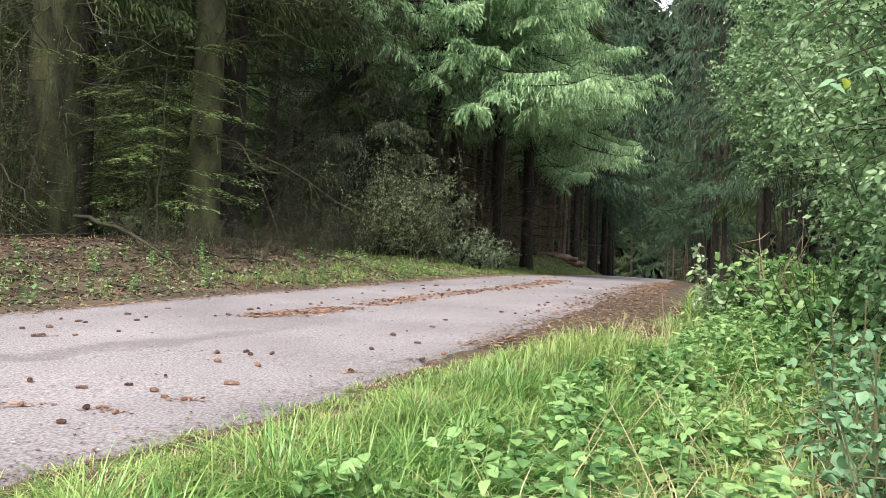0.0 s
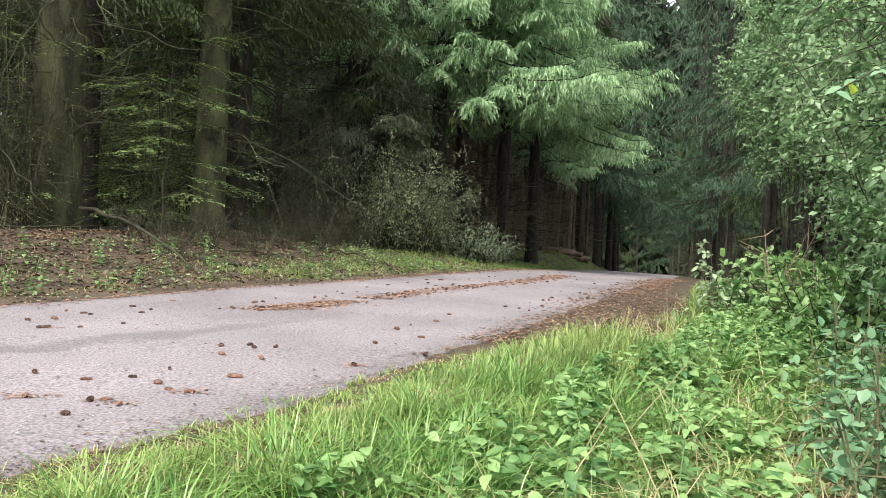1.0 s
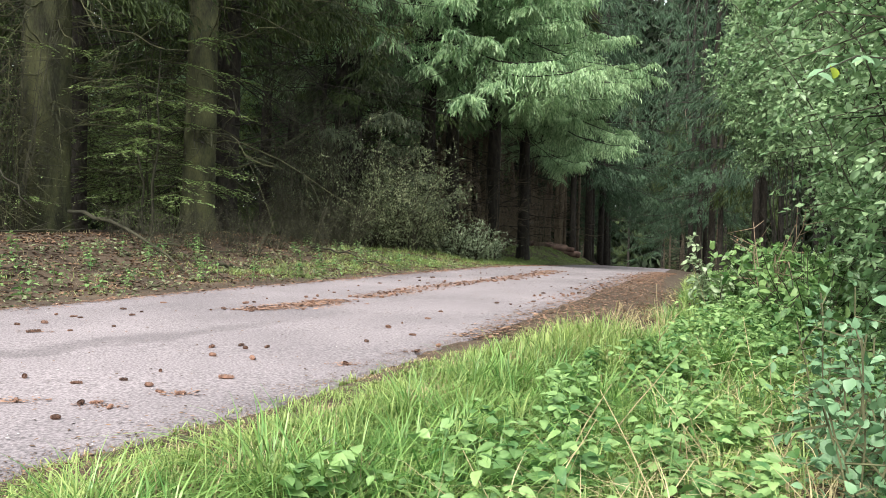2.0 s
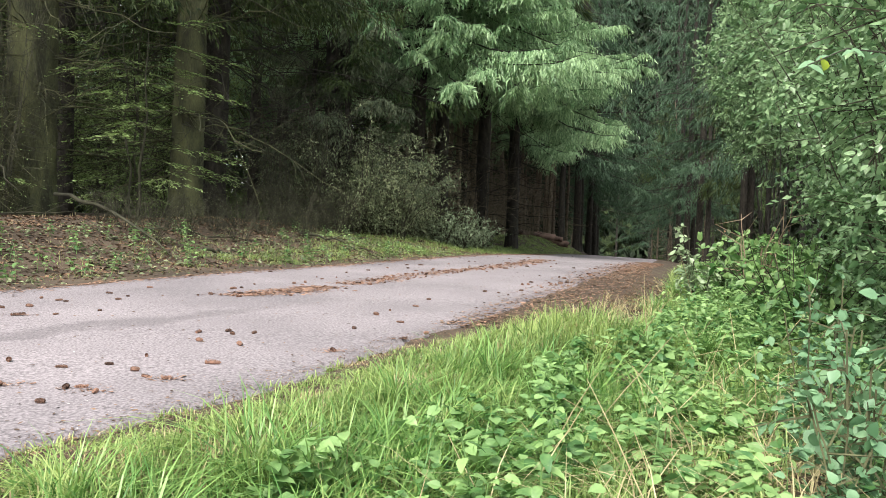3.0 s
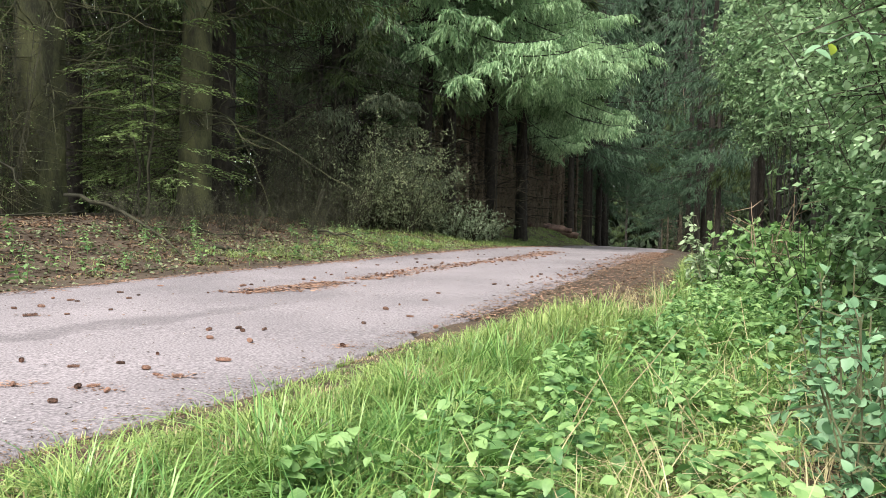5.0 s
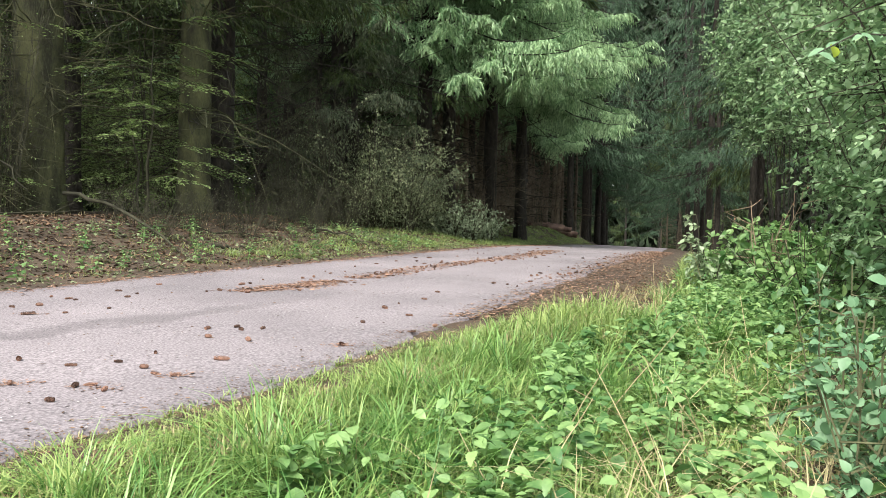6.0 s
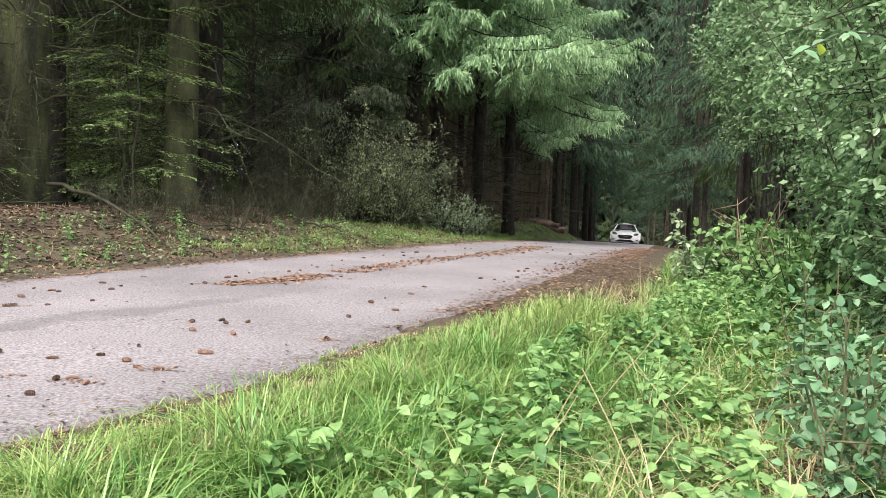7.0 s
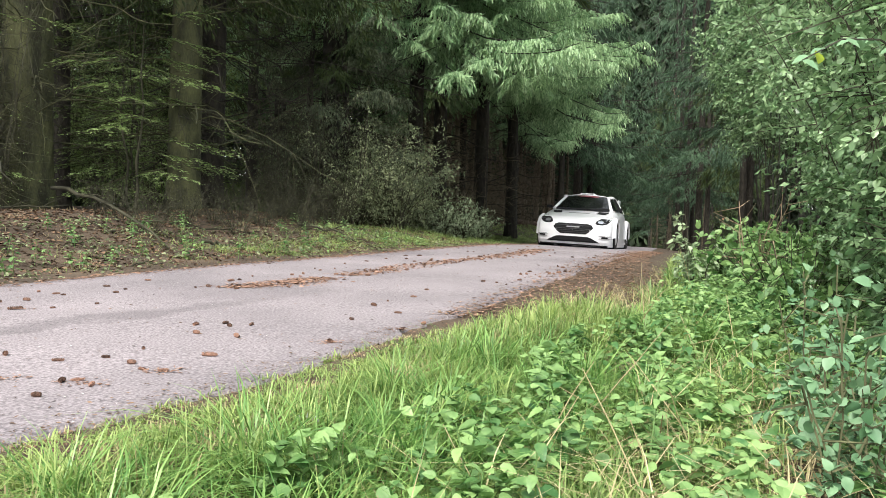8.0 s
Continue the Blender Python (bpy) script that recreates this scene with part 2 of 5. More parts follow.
def sheet(name, ys, lateral, z_of, material, label, category):
    """A grid that follows the lane; lateral(y) gives the x of each column."""
    xs = np.array([lateral(y) for y in ys])
    yy = np.repeat(np.array(ys)[:, None], xs.shape[1], 1)
    zz = z_of(xs, yy)
    s = Shape()
    k = xs.shape[1]
    s.add(np.stack([xs, yy, zz], -1).reshape(-1, 3),
          [(i * k + j, i * k + j + 1, (i + 1) * k + j + 1, (i + 1) * k + j) for i in range(len(ys) - 1) for j in range(k - 1)])
    return tagged(part(name, s, material, smooth=True), label, category, kind="structure")


GROUND_YS = np.r_[np.arange(-12, 0, 0.8), np.arange(0, 16, 0.16), np.arange(16, 40, 0.6), np.arange(40, 90, 2.5), np.arange(90, 331, 15)]
OUT = np.r_[0.06, 0.15, 0.3, np.arange(0.5, 5, 0.22), np.arange(5, 12, 0.8), np.arange(12, 40, 4), np.arange(40, 301, 40)]
sheet("ground", GROUND_YS, lambda y: np.r_[lane_l(y) - OUT[::-1], lane_l(y), lane_l(y) + 0.2, lane_l(y) + 0.45, lane_r(y) - 0.45, lane_r(y) - 0.2, lane_r(y), lane_r(y) + OUT],
      ground_z, soil_material(), "brown forest floor and grassy verges beside a lane", "ground")

ROAD_YS = np.r_[np.arange(-12, 0, 0.4), np.arange(0, 20, 0.05), np.arange(20, 60, 0.5), np.arange(60, 330, 3)]


def road_columns(y):
    wob = 0.03 * math.sin(3.1 * y) + 0.02 * math.sin(7.7 * y + 1) + 0.02 * math.sin(19 * y) + 0.015 * math.sin(41 * y)
    wob2 = 0.03 * math.sin(2.3 * y + 2) + 0.02 * math.sin(6.1 * y) + 0.02 * math.sin(15 * y + 1)
    return np.r_[lane_l(y) + wob2 - 0.02, lane_l(y) + wob2, np.linspace(lane_l(y) + 0.2, lane_r(y) - 0.2, 11), lane_r(y) + wob, lane_r(y) + wob + 0.025]


def road_top(xs, yy):
    z = lane_top(xs, yy)
    z[:, 0] -= 0.05
    z[:, -1] -= 0.05
    return z


sheet("road", ROAD_YS, road_columns, road_top, asphalt_material(),
      "narrow worn grey asphalt forest lane over a crest", "road")


# ---- spruces ----
def curve_points(a, d, length, droop, lift, n, rng, wander=0.05):
    """A limb from a along d: sags by droop, lifts again at the tip."""
    t = np.linspace(0, 1, n)
    p = a + t[:, None] * length * d
    p[:, 2] += length * (-droop * t ** 1.5 + lift * t ** 4)
    p[1:] += np.cumsum(rng.normal(0, wander * length / n, (n - 1, 3)), 0)
    return p


def sprays(shape, pts, rng, count, reach, twig, hang, flat=0.5, start=0.2):
    """Side shoots along a limb, each set with narrow needle twigs that hang."""
    n = len(pts)
    t = start + (1 - start) * rng.random(count) ** 0.8
    k = np.clip((t * (n - 1)).astype(int), 0, n - 2)
    f = (t * (n - 1) - k)[:, None]
    base = pts[k] * (1 - f) + pts[k + 1] * f
    along = unit(pts[k + 1] - pts[k])
    side = unit(np.cross(along, [0, 0, 1.0])) * rng.choice([-1, 1], count)[:, None]
    d = unit(along * 0.65 + side * rng.uniform(0.3, 1, (count, 1)) + np.array([0, 0, -1]) * rng.uniform(0, hang, (count, 1)))
    length = reach * (1.1 - 0.75 * t) * rng.uniform(0.5, 1.1, count)
    m = 9
    u = (np.arange(m) + rng.random((count, m))) / m
    q = base[:, None] + d[:, None] * (u * length[:, None])[..., None]
    q[..., 2] -= (hang * 0.6 * length[:, None] * u ** 2)
    dd = d[:, None] * 0.7 + rng.normal(0, 0.33, (count, m, 3)) + np.array([0, 0, -1.0]) * hang * rng.uniform(0.5, 1.6, (count, m, 1))
    q, dd = q.reshape(-1, 3), dd.reshape(-1, 3)
    up = np.array([0, 0, 1.0]) + rng.normal(0, flat, q.shape)
    leaves(shape, q, dd, up, twig * rng.uniform(0.6, 1.3, len(q)), min(twig * 0.25, 0.032 + twig * 0.045) * rng.uniform(0.7, 1.3, len(q)), 0.3)


def fingers(shape, pts, rng, count, length):
    """Curtains of hanging needle fingers along the outer part of a limb."""
    n, m = len(pts), 7
    t = 0.3 + 0.7 * rng.random(count) ** 0.7
    k = np.clip((t * (n - 1)).astype(int), 0, n - 2)
    f = (t * (n - 1) - k)[:, None]
    base = pts[k] * (1 - f) + pts[k + 1] * f
    along = unit(pts[k + 1] - pts[k])
    side = unit(np.cross(along, [0, 0, 1.0])) * rng.choice([-1, 1], count)[:, None]
    d = unit(along * 0.6 + side * rng.uniform(0.2, 1, (count, 1)) + np.array([0, 0, -0.35]))
    reach = 0.95 * (1.15 - 0.7 * t) * rng.uniform(0.5, 1.1, count)
    u = (np.arange(m) + rng.random((count, m))) / m
    q = base[:, None] + d[:, None] * (u * reach[:, None])[..., None]
    q[..., 2] -= 0.25 * reach[:, None] * u ** 2
    dd = d[:, None] * 0.55 + rng.normal(0, 0.38, (count, m, 3)) + np.array([0, 0, -1.0]) * rng.uniform(0.15, 1.15, (count, m, 1))
    up = along[:, None] * 0.7 + rng.normal(0, 0.25, (count, m, 3)) + np.array([0, 0, 0.8])
    L = length * rng.uniform(0.55, 1.25, count * m)
    leaves(shape, q.reshape(-1, 3), dd.reshape(-1, 3), up.reshape(-1, 3), L, 0.018 + 0.1 * L, 0.35, True, 0.12)


def spruce_meshes(name, seed, d=0.4, height=18, crown=3.0, limbs=60, length=3.2, shoots=40, twig=0.2, reach=0.8, dead=14, hang=0.7,
                  bark=None, needle=None, taper=1.0, face=None, coarse=3.2, rugged=False, arch=2.4, curtain=0, finger=0.15, rise=1.25, twiggy=6):
    """Trunk with limbs, dead lower branches, and needle crown of a spruce, as two meshes."""
    rng = np.random.default_rng(seed)
    wood, green = Shape(), Shape()
    zz = np.r_[-0.3, 0, 0.15, 0.5, np.linspace(1.2, height, 12)]
    ax = np.stack([0.05 * np.sin(zz * 0.5 + seed), 0.05 * np.cos(zz * 0.4 + seed) - 0.05, zz], 1)
    ax[:, :2] *= (zz / height)[:, None].clip(0, 1) * 4
    rad = d / 2 * np.where(zz < 0.5, 1.22 - 0.4 * zz.clip(0, 0.5), 1.0 - 0.93 * (zz / height)) + 0.01
    if rugged:
        zf = np.r_[-0.3, np.linspace(0, 7, 76), np.linspace(8, height, 10)]
        core = np.stack([np.interp(zf, zz, ax[:, 0]), np.interp(zf, zz, ax[:, 1]), zf], 1)
        wood.tube(core, np.interp(zf, zz, rad), 26)
        c = np.repeat(core, 26, 0)
        wood.v[-1] = c + (wood.v[-1] - c) * (1 + rng.normal(0, 0.035, (len(c), 1)))
    else:
        wood.tube(ax, rad, 12)
    for i in range(limbs):
        z = crown + (height - crown) * (i / limbs) ** rise
        th = rng.random() * 6.283 if face is None or rng.random() > 0.7 else face + rng.normal(0, 0.7)
        L = length * (1.0 - 0.85 * ((z - crown) / (height - crown)) ** taper) * rng.uniform(0.55, 1.2)
        a = np.array([np.interp(z, zz, ax[:, 0]), np.interp(z, zz, ax[:, 1]), z])
        pts = curve_points(a, np.array([math.cos(th), math.sin(th), 0.12]), L, 0.25 + 0.4 * rng.random(), 0.2, 8, rng, 0.12)
        high = z > 8.5
        wood.tube(pts[::3] if high else pts, np.linspace(0.022, 0.004, 3 if high else 8) * (L / 3), 3, False)
        if curtain and not high:
            fingers(green, pts, rng, curtain, finger)
        sprays(green, pts, rng, max(4, shoots // 7) if high else shoots, reach * (1.4 if high else 1), twig * coarse if high else twig, hang)
    for i in range(dead):
        z = rng.uniform(0.7, crown + 1.5)
        th = rng.random() * 6.283
        L = rng.uniform(0.5, arch)
        pts = curve_points(np.array([0, 0, z]), np.array([math.cos(th), math.sin(th), rng.uniform(0.0, 0.5)]), L, rng.uniform(0.1, 0.9), 0.15, 7, rng, 0.22)
        wood.tube(pts, np.linspace(0.013, 0.004, 7), 4, False)
        for j in range(twiggy):
            k = rng.integers(1, 6)
            v = unit(pts[k + 1] - pts[k] + rng.normal(0, 0.25, 3) + np.array([0, 0, -0.1]))
            wood.tube(curve_points(pts[k], v, L * rng.uniform(0.15, 0.4), 0.2, 0, 4, rng, 0.1), np.linspace(0.004, 0.0015, 4), 3, False)
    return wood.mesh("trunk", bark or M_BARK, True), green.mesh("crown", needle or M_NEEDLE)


def tree(meshes, x, y, label, turn=0.0, lean=(0, 0), name="spruce_tree", category="tree", group="forest trees"):
    t = thing(name, label, category, group, at=pose(x, y, float(ground_z(x, y)) - 0.05, lean[0], lean[1], turn))
    part("trunk", meshes[0], None, t)
    part("crown", meshes[1], None, t)
    return t


T_MOSSY = spruce_meshes("mossy", 1, 0.47, 22, 3.9, 80, 3.2, 60, 0.12, 0.9, 80, bark=M_MOSSBARK, rugged=True, arch=3.2)
T_OLD = spruce_meshes("old", 2, 0.62, 22, 3.4, 80, 3.4, 60, 0.12, 0.9, 110, bark=M_MOSSBARK, rugged=True)
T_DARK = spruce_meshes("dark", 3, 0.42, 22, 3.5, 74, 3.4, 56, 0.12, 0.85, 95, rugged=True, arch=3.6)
M_NEEDLE_FAR = mat("bluish spruce needles", (0.02, 0.052, 0.027), (0.095, 0.175, 0.088), 0.8, 0.6, 0.0, 12, island=0.5, through_light=0.25)
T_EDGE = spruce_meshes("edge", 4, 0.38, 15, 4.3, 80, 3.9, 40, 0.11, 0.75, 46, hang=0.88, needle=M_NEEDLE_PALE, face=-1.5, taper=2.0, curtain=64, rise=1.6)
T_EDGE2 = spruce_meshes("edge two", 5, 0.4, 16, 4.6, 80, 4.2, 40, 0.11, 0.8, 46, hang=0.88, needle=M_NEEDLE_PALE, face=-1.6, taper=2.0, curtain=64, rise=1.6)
T_THICK = spruce_meshes("thick", 6, 0.36, 27, 0.9, 60, 3.8, 9, 0.6, 1.5, 0, hang=0.7, coarse=1.6)
T_POLE = spruce_meshes("pole", 7, 0.32, 17, 4.6, 46, 3.2, 18, 0.22, 1.0, 26, hang=0.7, coarse=4)
T_FAR = spruce_meshes("far", 9, 0.34, 26, 4.2, 56, 3.8, 9, 0.55, 1.4, 8, hang=0.7, coarse=1.6)
T_LANE = spruce_meshes("lane", 10, 0.34, 20, 4.8, 58, 3.6, 36, 0.19, 1.2, 14, hang=0.6, coarse=2.4, needle=M_NEEDLE_FAR)

tree(T_MOSSY, -3.7, 11.5, "tall spruce with a mossy grey-green trunk at the wood's edge", 20, (0, 0.8))
tree(T_OLD, -5.25, 10.0, "stout old spruce with a twiggy mossy trunk", 80)
tree(T_DARK, -8.4, 15.6, "dark spruce trunk deeper in the wood", 10)
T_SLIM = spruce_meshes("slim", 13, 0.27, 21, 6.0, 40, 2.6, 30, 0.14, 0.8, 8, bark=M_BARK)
tree(T_SLIM, -5.72, 11.9, "slender dark spruce trunk in the wood", 10)
tree(T_DARK, -3.72, 13.0, "dark spruce close behind a mossy one", 140)
E_LABEL = "roadside spruce with pale green drooping boughs"
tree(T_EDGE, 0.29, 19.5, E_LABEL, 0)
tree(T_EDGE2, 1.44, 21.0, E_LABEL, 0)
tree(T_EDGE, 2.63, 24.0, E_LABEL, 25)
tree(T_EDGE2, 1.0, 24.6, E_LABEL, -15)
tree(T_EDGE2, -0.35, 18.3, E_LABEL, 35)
tree(T_DARK, -2.2, 17.0, "dark roadside spruce with arching bare lower branches", 250)
M_NEEDLE_DUSTY = mat("dusty grey-green needles", (0.06, 0.085, 0.045), (0.22, 0.26, 0.15), 1.2, 0.7, 0.0, 30, island=0.6, through_light=0.25)
T_DUSTY = spruce_meshes("dusty", 15, 0.16, 9, 1.0, 46, 2.1, 34, 0.1, 0.6, 26, hang=0.8, needle=M_NEEDLE_DUSTY, face=-1.0, taper=1.4, curtain=46, finger=0.09, rise=1.1)
tree(T_DUSTY, -1.75, 16.2, "young spruce with feathery dusty grey-green drooping twigs", 0)
tree(T_DUSTY, -2.9, 17.6, "young spruce with feathery dusty grey-green drooping twigs", 140)
# Two pale copies inside the wood: their colour stands in for lit green glimpses.
tree(T_EDGE2, -4.4, 22.5, E_LABEL, 200)
tree(T_EDGE, -7.0, 24.0, E_LABEL, 60)
tree(T_EDGE2, 3.9, 34.5, E_LABEL, 10)
F_LABEL = "dark forest spruce, in part added out of view for shade"
placed = [(-3.7, 11.5), (-5.25, 10), (-7.2, 15), (-3.75, 13.6), (0.7, 19.5), (1.6, 22.5), (2.7, 25), (3.9, 34.5)]
r_tree = random.Random(5)
for tries in range(9000):
    if len(placed) >= 66:
        break
    y = r_tree.uniform(13, 75) if r_tree.random() < 0.75 else r_tree.uniform(60, 110)
    left = r_tree.random() < 0.6
    x = float(lane_l(y)) - r_tree.uniform(3.4, 30) if left else float(lane_r(y)) + r_tree.uniform(4.2, 22)
    # The width limit lets trees stand past the view's edge, to shade the wood.
    if (not left and y < 20) or abs(x) > y * 0.8 + 5 or (left and y < 17 and x > -9):
        continue
    if any((x - a) ** 2 + (y - b) ** 2 < (2.3 + y * 0.012) ** 2 for a, b in placed):
        continue
    placed.append((x, y))
    deep = abs(x - float(lane_l(y) + lane_r(y)) / 2) > 10
    kind = T_THICK if (deep and y > 22) else T_POLE if y < 32 else T_FAR
    tree(kind, x, y, F_LABEL, r_tree.uniform(0, 360), (r_tree.uniform(-1, 1), r_tree.uniform(-1, 1)))
# First seven: unseen spruces added to shade the wood; the rest close sky gaps.
for k, (x, y) in enumerate(((-11.5, -1.0), (-10, 8.5), (-12.5, 5), (-9.5, 11.6), (-14, 9.5), (-11, 1.5), (-16, 3), (-12, 19), (-10.4, 17), (-14.5, 23), (-9.5, 22), (-3.5, 31), (-9.3, 28.5), (-6.1, 29.5), (-7.6, 33))):
    tree(T_THICK if k > 6 else T_FAR, x, y, F_LABEL, 77 * k)
T_BARE = spruce_meshes("bare", 12, 0.17, 15, 9.5, 18, 1.9, 8, 0.45, 0.9, 75, bark=M_POLEBARK, arch=1.9, twiggy=3)
T_BARE_THICK = spruce_meshes("bare thick", 14, 0.28, 16, 9.0, 20, 2.4, 8, 0.5, 1.0, 60, bark=M_POLEBARK, arch=2.3, twiggy=3)
r_pole = random.Random(9)
for k in range(46):
    y = 23 + 27 * r_pole.random() ** 0.8 if k < 34 else r_pole.uniform(56, 84)
    x = float(lane_l(y)) - r_pole.uniform(1.6, 7.5) if k < 40 else float(lane_r(y)) + r_pole.uniform(1.2, 4)
    if y < 37 and 0.08 < x / y < 0.21:
        continue
    tree(T_BARE if k % 3 else T_BARE_THICK, x, y, "thin spruce pole with bare grey twigs", 67 * k, (r_pole.uniform(-1.5, 1.5), r_pole.uniform(-1.5, 1.5)))
for k in range(12):
    y = 21.5 + 0.8 * k
    tree(T_BARE if k % 4 else T_BARE_THICK, y * (0.005 + 0.075 * ((k * 5) % 12) / 12), y, "thin spruce pole with bare grey twigs", 111 * k)
T_HIGH = spruce_meshes("high", 8, 0.45, 36, 5.0, 90, 4.6, 40, 0.22, 1.4, 14, taper=2.5, coarse=2.4, hang=0.6, needle=M_NEEDLE_FAR)
for k, (x, y) in enumerate(((8.6, 44), (17.2, 48), (11.2, 53), (19.2, 56), (13.6, 62), (21.2, 64), (16.0, 72), (23.6, 74), (26.5, 90), (22.5, 112))):
    tree(T_HIGH, x, y, "very tall dark spruce reaching over the lane", 61 * k)
# woods beyond the lane's bend, and spruces that close over the lane
for k in range(13):
    x, y = 19 + (k * 7.3) % 22, 104 + (k * 11.7) % 45
    tree(T_THICK if k % 3 else T_FAR, x + (y - 104) * 0.1, y, F_LABEL, 50 * k)
for k, (x, y) in enumerate(((7.0, 40), (9.6, 48), (12.0, 57), (14.4, 67), (16.2, 77), (22.5, 66), (17.4, 47), (24.5, 76), (14.2, 34), (20, 57))):
    tree(T_LANE, x, y, "bluish-green spruce closing over the lane", 30 * k)


# ---- leaf backdrop for the depth of the forest behind the single trees ----
def far_woods(n, a0, a1, r0, r1, z0, z1, seed):
    g = np.random.default_rng(seed)
    s = Shape()
    a, r = np.radians(g.uniform(a0, a1, n)), g.uniform(r0, r1, n)
    top = z1 * (0.8 + 0.2 * np.sin(a * 40))
    p = np.stack([r * np.sin(a), r * np.cos(a), z0 + (top - z0) * g.random(n)], 1)
    th = g.random(n) * 6.283
    d = np.stack([np.cos(th), np.sin(th), g.uniform(-1.6, -0.3, n)], 1)
    L = g.uniform(0.5, 1.1, n) * r0 / 45
    leaves(s, p, d, g.normal(0, 1, (n, 3)), L, L * g.uniform(0.22, 0.4, n), 0.25)
    return s


# Loose leaf shells hide sky gaps; the forest's shade is in their dark colour.
M_DEEP = mat("shade-dark backdrop foliage", (0.01, 0.019, 0.008), (0.034, 0.06, 0.023), 0.6, 0.8, 0.0, 6, island=0.5)
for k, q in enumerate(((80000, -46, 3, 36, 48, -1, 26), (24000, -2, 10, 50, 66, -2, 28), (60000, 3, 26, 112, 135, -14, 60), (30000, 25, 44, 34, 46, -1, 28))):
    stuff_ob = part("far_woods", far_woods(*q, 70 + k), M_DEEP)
    tagged(stuff_ob, "dark leaf backdrop standing in for shaded forest depth", "forest", kind="stuff")


# ---- shrubs ----
def shrub_meshes(seed, height, spread, stems, twigs, per_twig, leaf, leaf_mat, fine=False, wood=None, bare=0.15, twig_len=0.3, upright=0.6, ratio=0.6, stem_r=0.012, low=0.55):
    rng = np.random.default_rng(seed)
    w, g = Shape(), Shape()
    ps, ds, us = [], [], []
    for i in range(stems):
        th = rng.random() * 6.283
        out = spread * math.sqrt(rng.random())
        end = np.array([out * math.cos(th), out * math.sin(th), height * rng.uniform(low, 1.0)])
        a = np.array([0.12 * spread * math.cos(th), 0.12 * spread * math.sin(th), -0.05])
        t = np.linspace(0, 1, 8)
        pts = a + (end - a) * np.stack([t ** (1 + upright), t ** (1 + upright), t ** 0.9], 1)
        pts[1:] += np.cumsum(rng.normal(0, 0.02 * height / 2, (7, 3)), 0)
        w.tube(pts, np.linspace(stem_r, 0.003, 8), 3, False)
        for j in range(twigs):
            tt = bare + (1 - bare) * rng.random()
            k = min(int(tt * 7), 6)
            p0 = pts[k] + (pts[k + 1] - pts[k]) * (tt * 7 - k)
            d = unit(rng.normal(0, 1, 3) + np.array([0.8 * math.cos(th), 0.8 * math.sin(th), 0.25]))
            L = twig_len * rng.uniform(0.5, 1.3)
            tw = curve_points(p0, d, L, 0.2, 0, 4, rng, 0.1)
            if j % 3 != 2:
                w.tube(tw[::3], np.array([0.004, 0.0015]), 3, False)
            n = max(1, int(per_twig * rng.uniform(0.6, 1.4)))
            u = rng.random(n) ** 0.8 * 3
            kk = np.minimum(u.astype(int), 2)
            q = tw[kk] + (tw[kk + 1] - tw[kk]) * (u - kk)[:, None]
            dd = unit(d * 0.6 + rng.normal(0, 0.55, (n, 3)) + np.array([0, 0, -0.15]))
            ps.append(q), ds.append(dd), us.append(np.array([0, 0, 1.0]) + rng.normal(0, 0.45, (n, 3)))
    p, d, u = np.concatenate(ps), np.concatenate(ds), np.concatenate(us)
    L = leaf * rng.uniform(0.6, 1.25, len(p))
    leaves(g, p, d, u, L, L * ratio, 0.12, fine, 0.15)
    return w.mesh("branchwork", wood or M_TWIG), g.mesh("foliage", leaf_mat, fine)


def shrub(meshes, x, y, label, turn=0, name="shrub", category="shrub", group="", sink=0.05, size=1.0):
    t = thing(name, label, category, group, at=pose(x, y, float(ground_z(x, y)) - sink, 0, 0, turn) @ Matrix.Scale(size, 4))
    part("branchwork", meshes[0], None, t)
    part("foliage", meshes[1], None, t)
    return t


HEDGE = "dense green hedge shrub beside the grassy verge"
H_NEAR = shrub_meshes(21, 3.1, 0.95, 40, 30, 15, 0.036, M_LEAF, True, upright=0.3, ratio=0.68, stem_r=0.004, bare=0.04)
H_MID = shrub_meshes(22, 3.6, 1.15, 40, 30, 21, 0.046, M_LEAF, False, upright=0.3, ratio=0.66, stem_r=0.005, bare=0.04)
H_FAR = shrub_meshes(23, 5.0, 1.6, 40, 30, 16, 0.075, M_LEAF, False, twig_len=0.45, upright=0.3, ratio=0.62)
H_TREE = shrub_meshes(24, 10, 3.2, 17, 112, 14, 0.125, M_LEAF, False, bare=0.42, twig_len=0.7, upright=0.7, ratio=0.6, stem_r=0.022, low=0.65, wood=M_BARK)
H_SAPLING = shrub_meshes(25, 0.66, 0.22, 8, 12, 6, 0.035, M_BLUISH, True, upright=0.2, ratio=0.72, stem_r=0.0026, twig_len=0.13, wood=M_MOSSTWIG)
H_HERB = shrub_meshes(26, 0.75, 0.6, 30, 7, 7, 0.07, M_HERB, True, upright=0.25, ratio=0.65, stem_r=0.004, twig_len=0.2)
SWAYING = []
for k, (x, y) in enumerate(((1.09, 1.78), (1.24, 2.12), (1.38, 2.55))):
    SWAYING.append(shrub(H_SAPLING, x, y, "young hedge sapling with bluish-green oval leaves", 70 * k, "sapling", group="hedge saplings"))
for k, (x, y) in enumerate(((3.2, 7.2), (2.95, 6.0), (3.95, 8.2), (2.55, 5.0), (4.6, 9.6), (3.6, 7.3), (5.5, 11.4))):
    shrub(H_HERB, x, y, "tall stand of nettles in front of the hedge", 63 * k, "nettle_stand", "herb", "nettle stands")
shrub(H_NEAR, 2.1, 2.55, HEDGE, 0, "hedge_shrub", group="hedge shrubs")
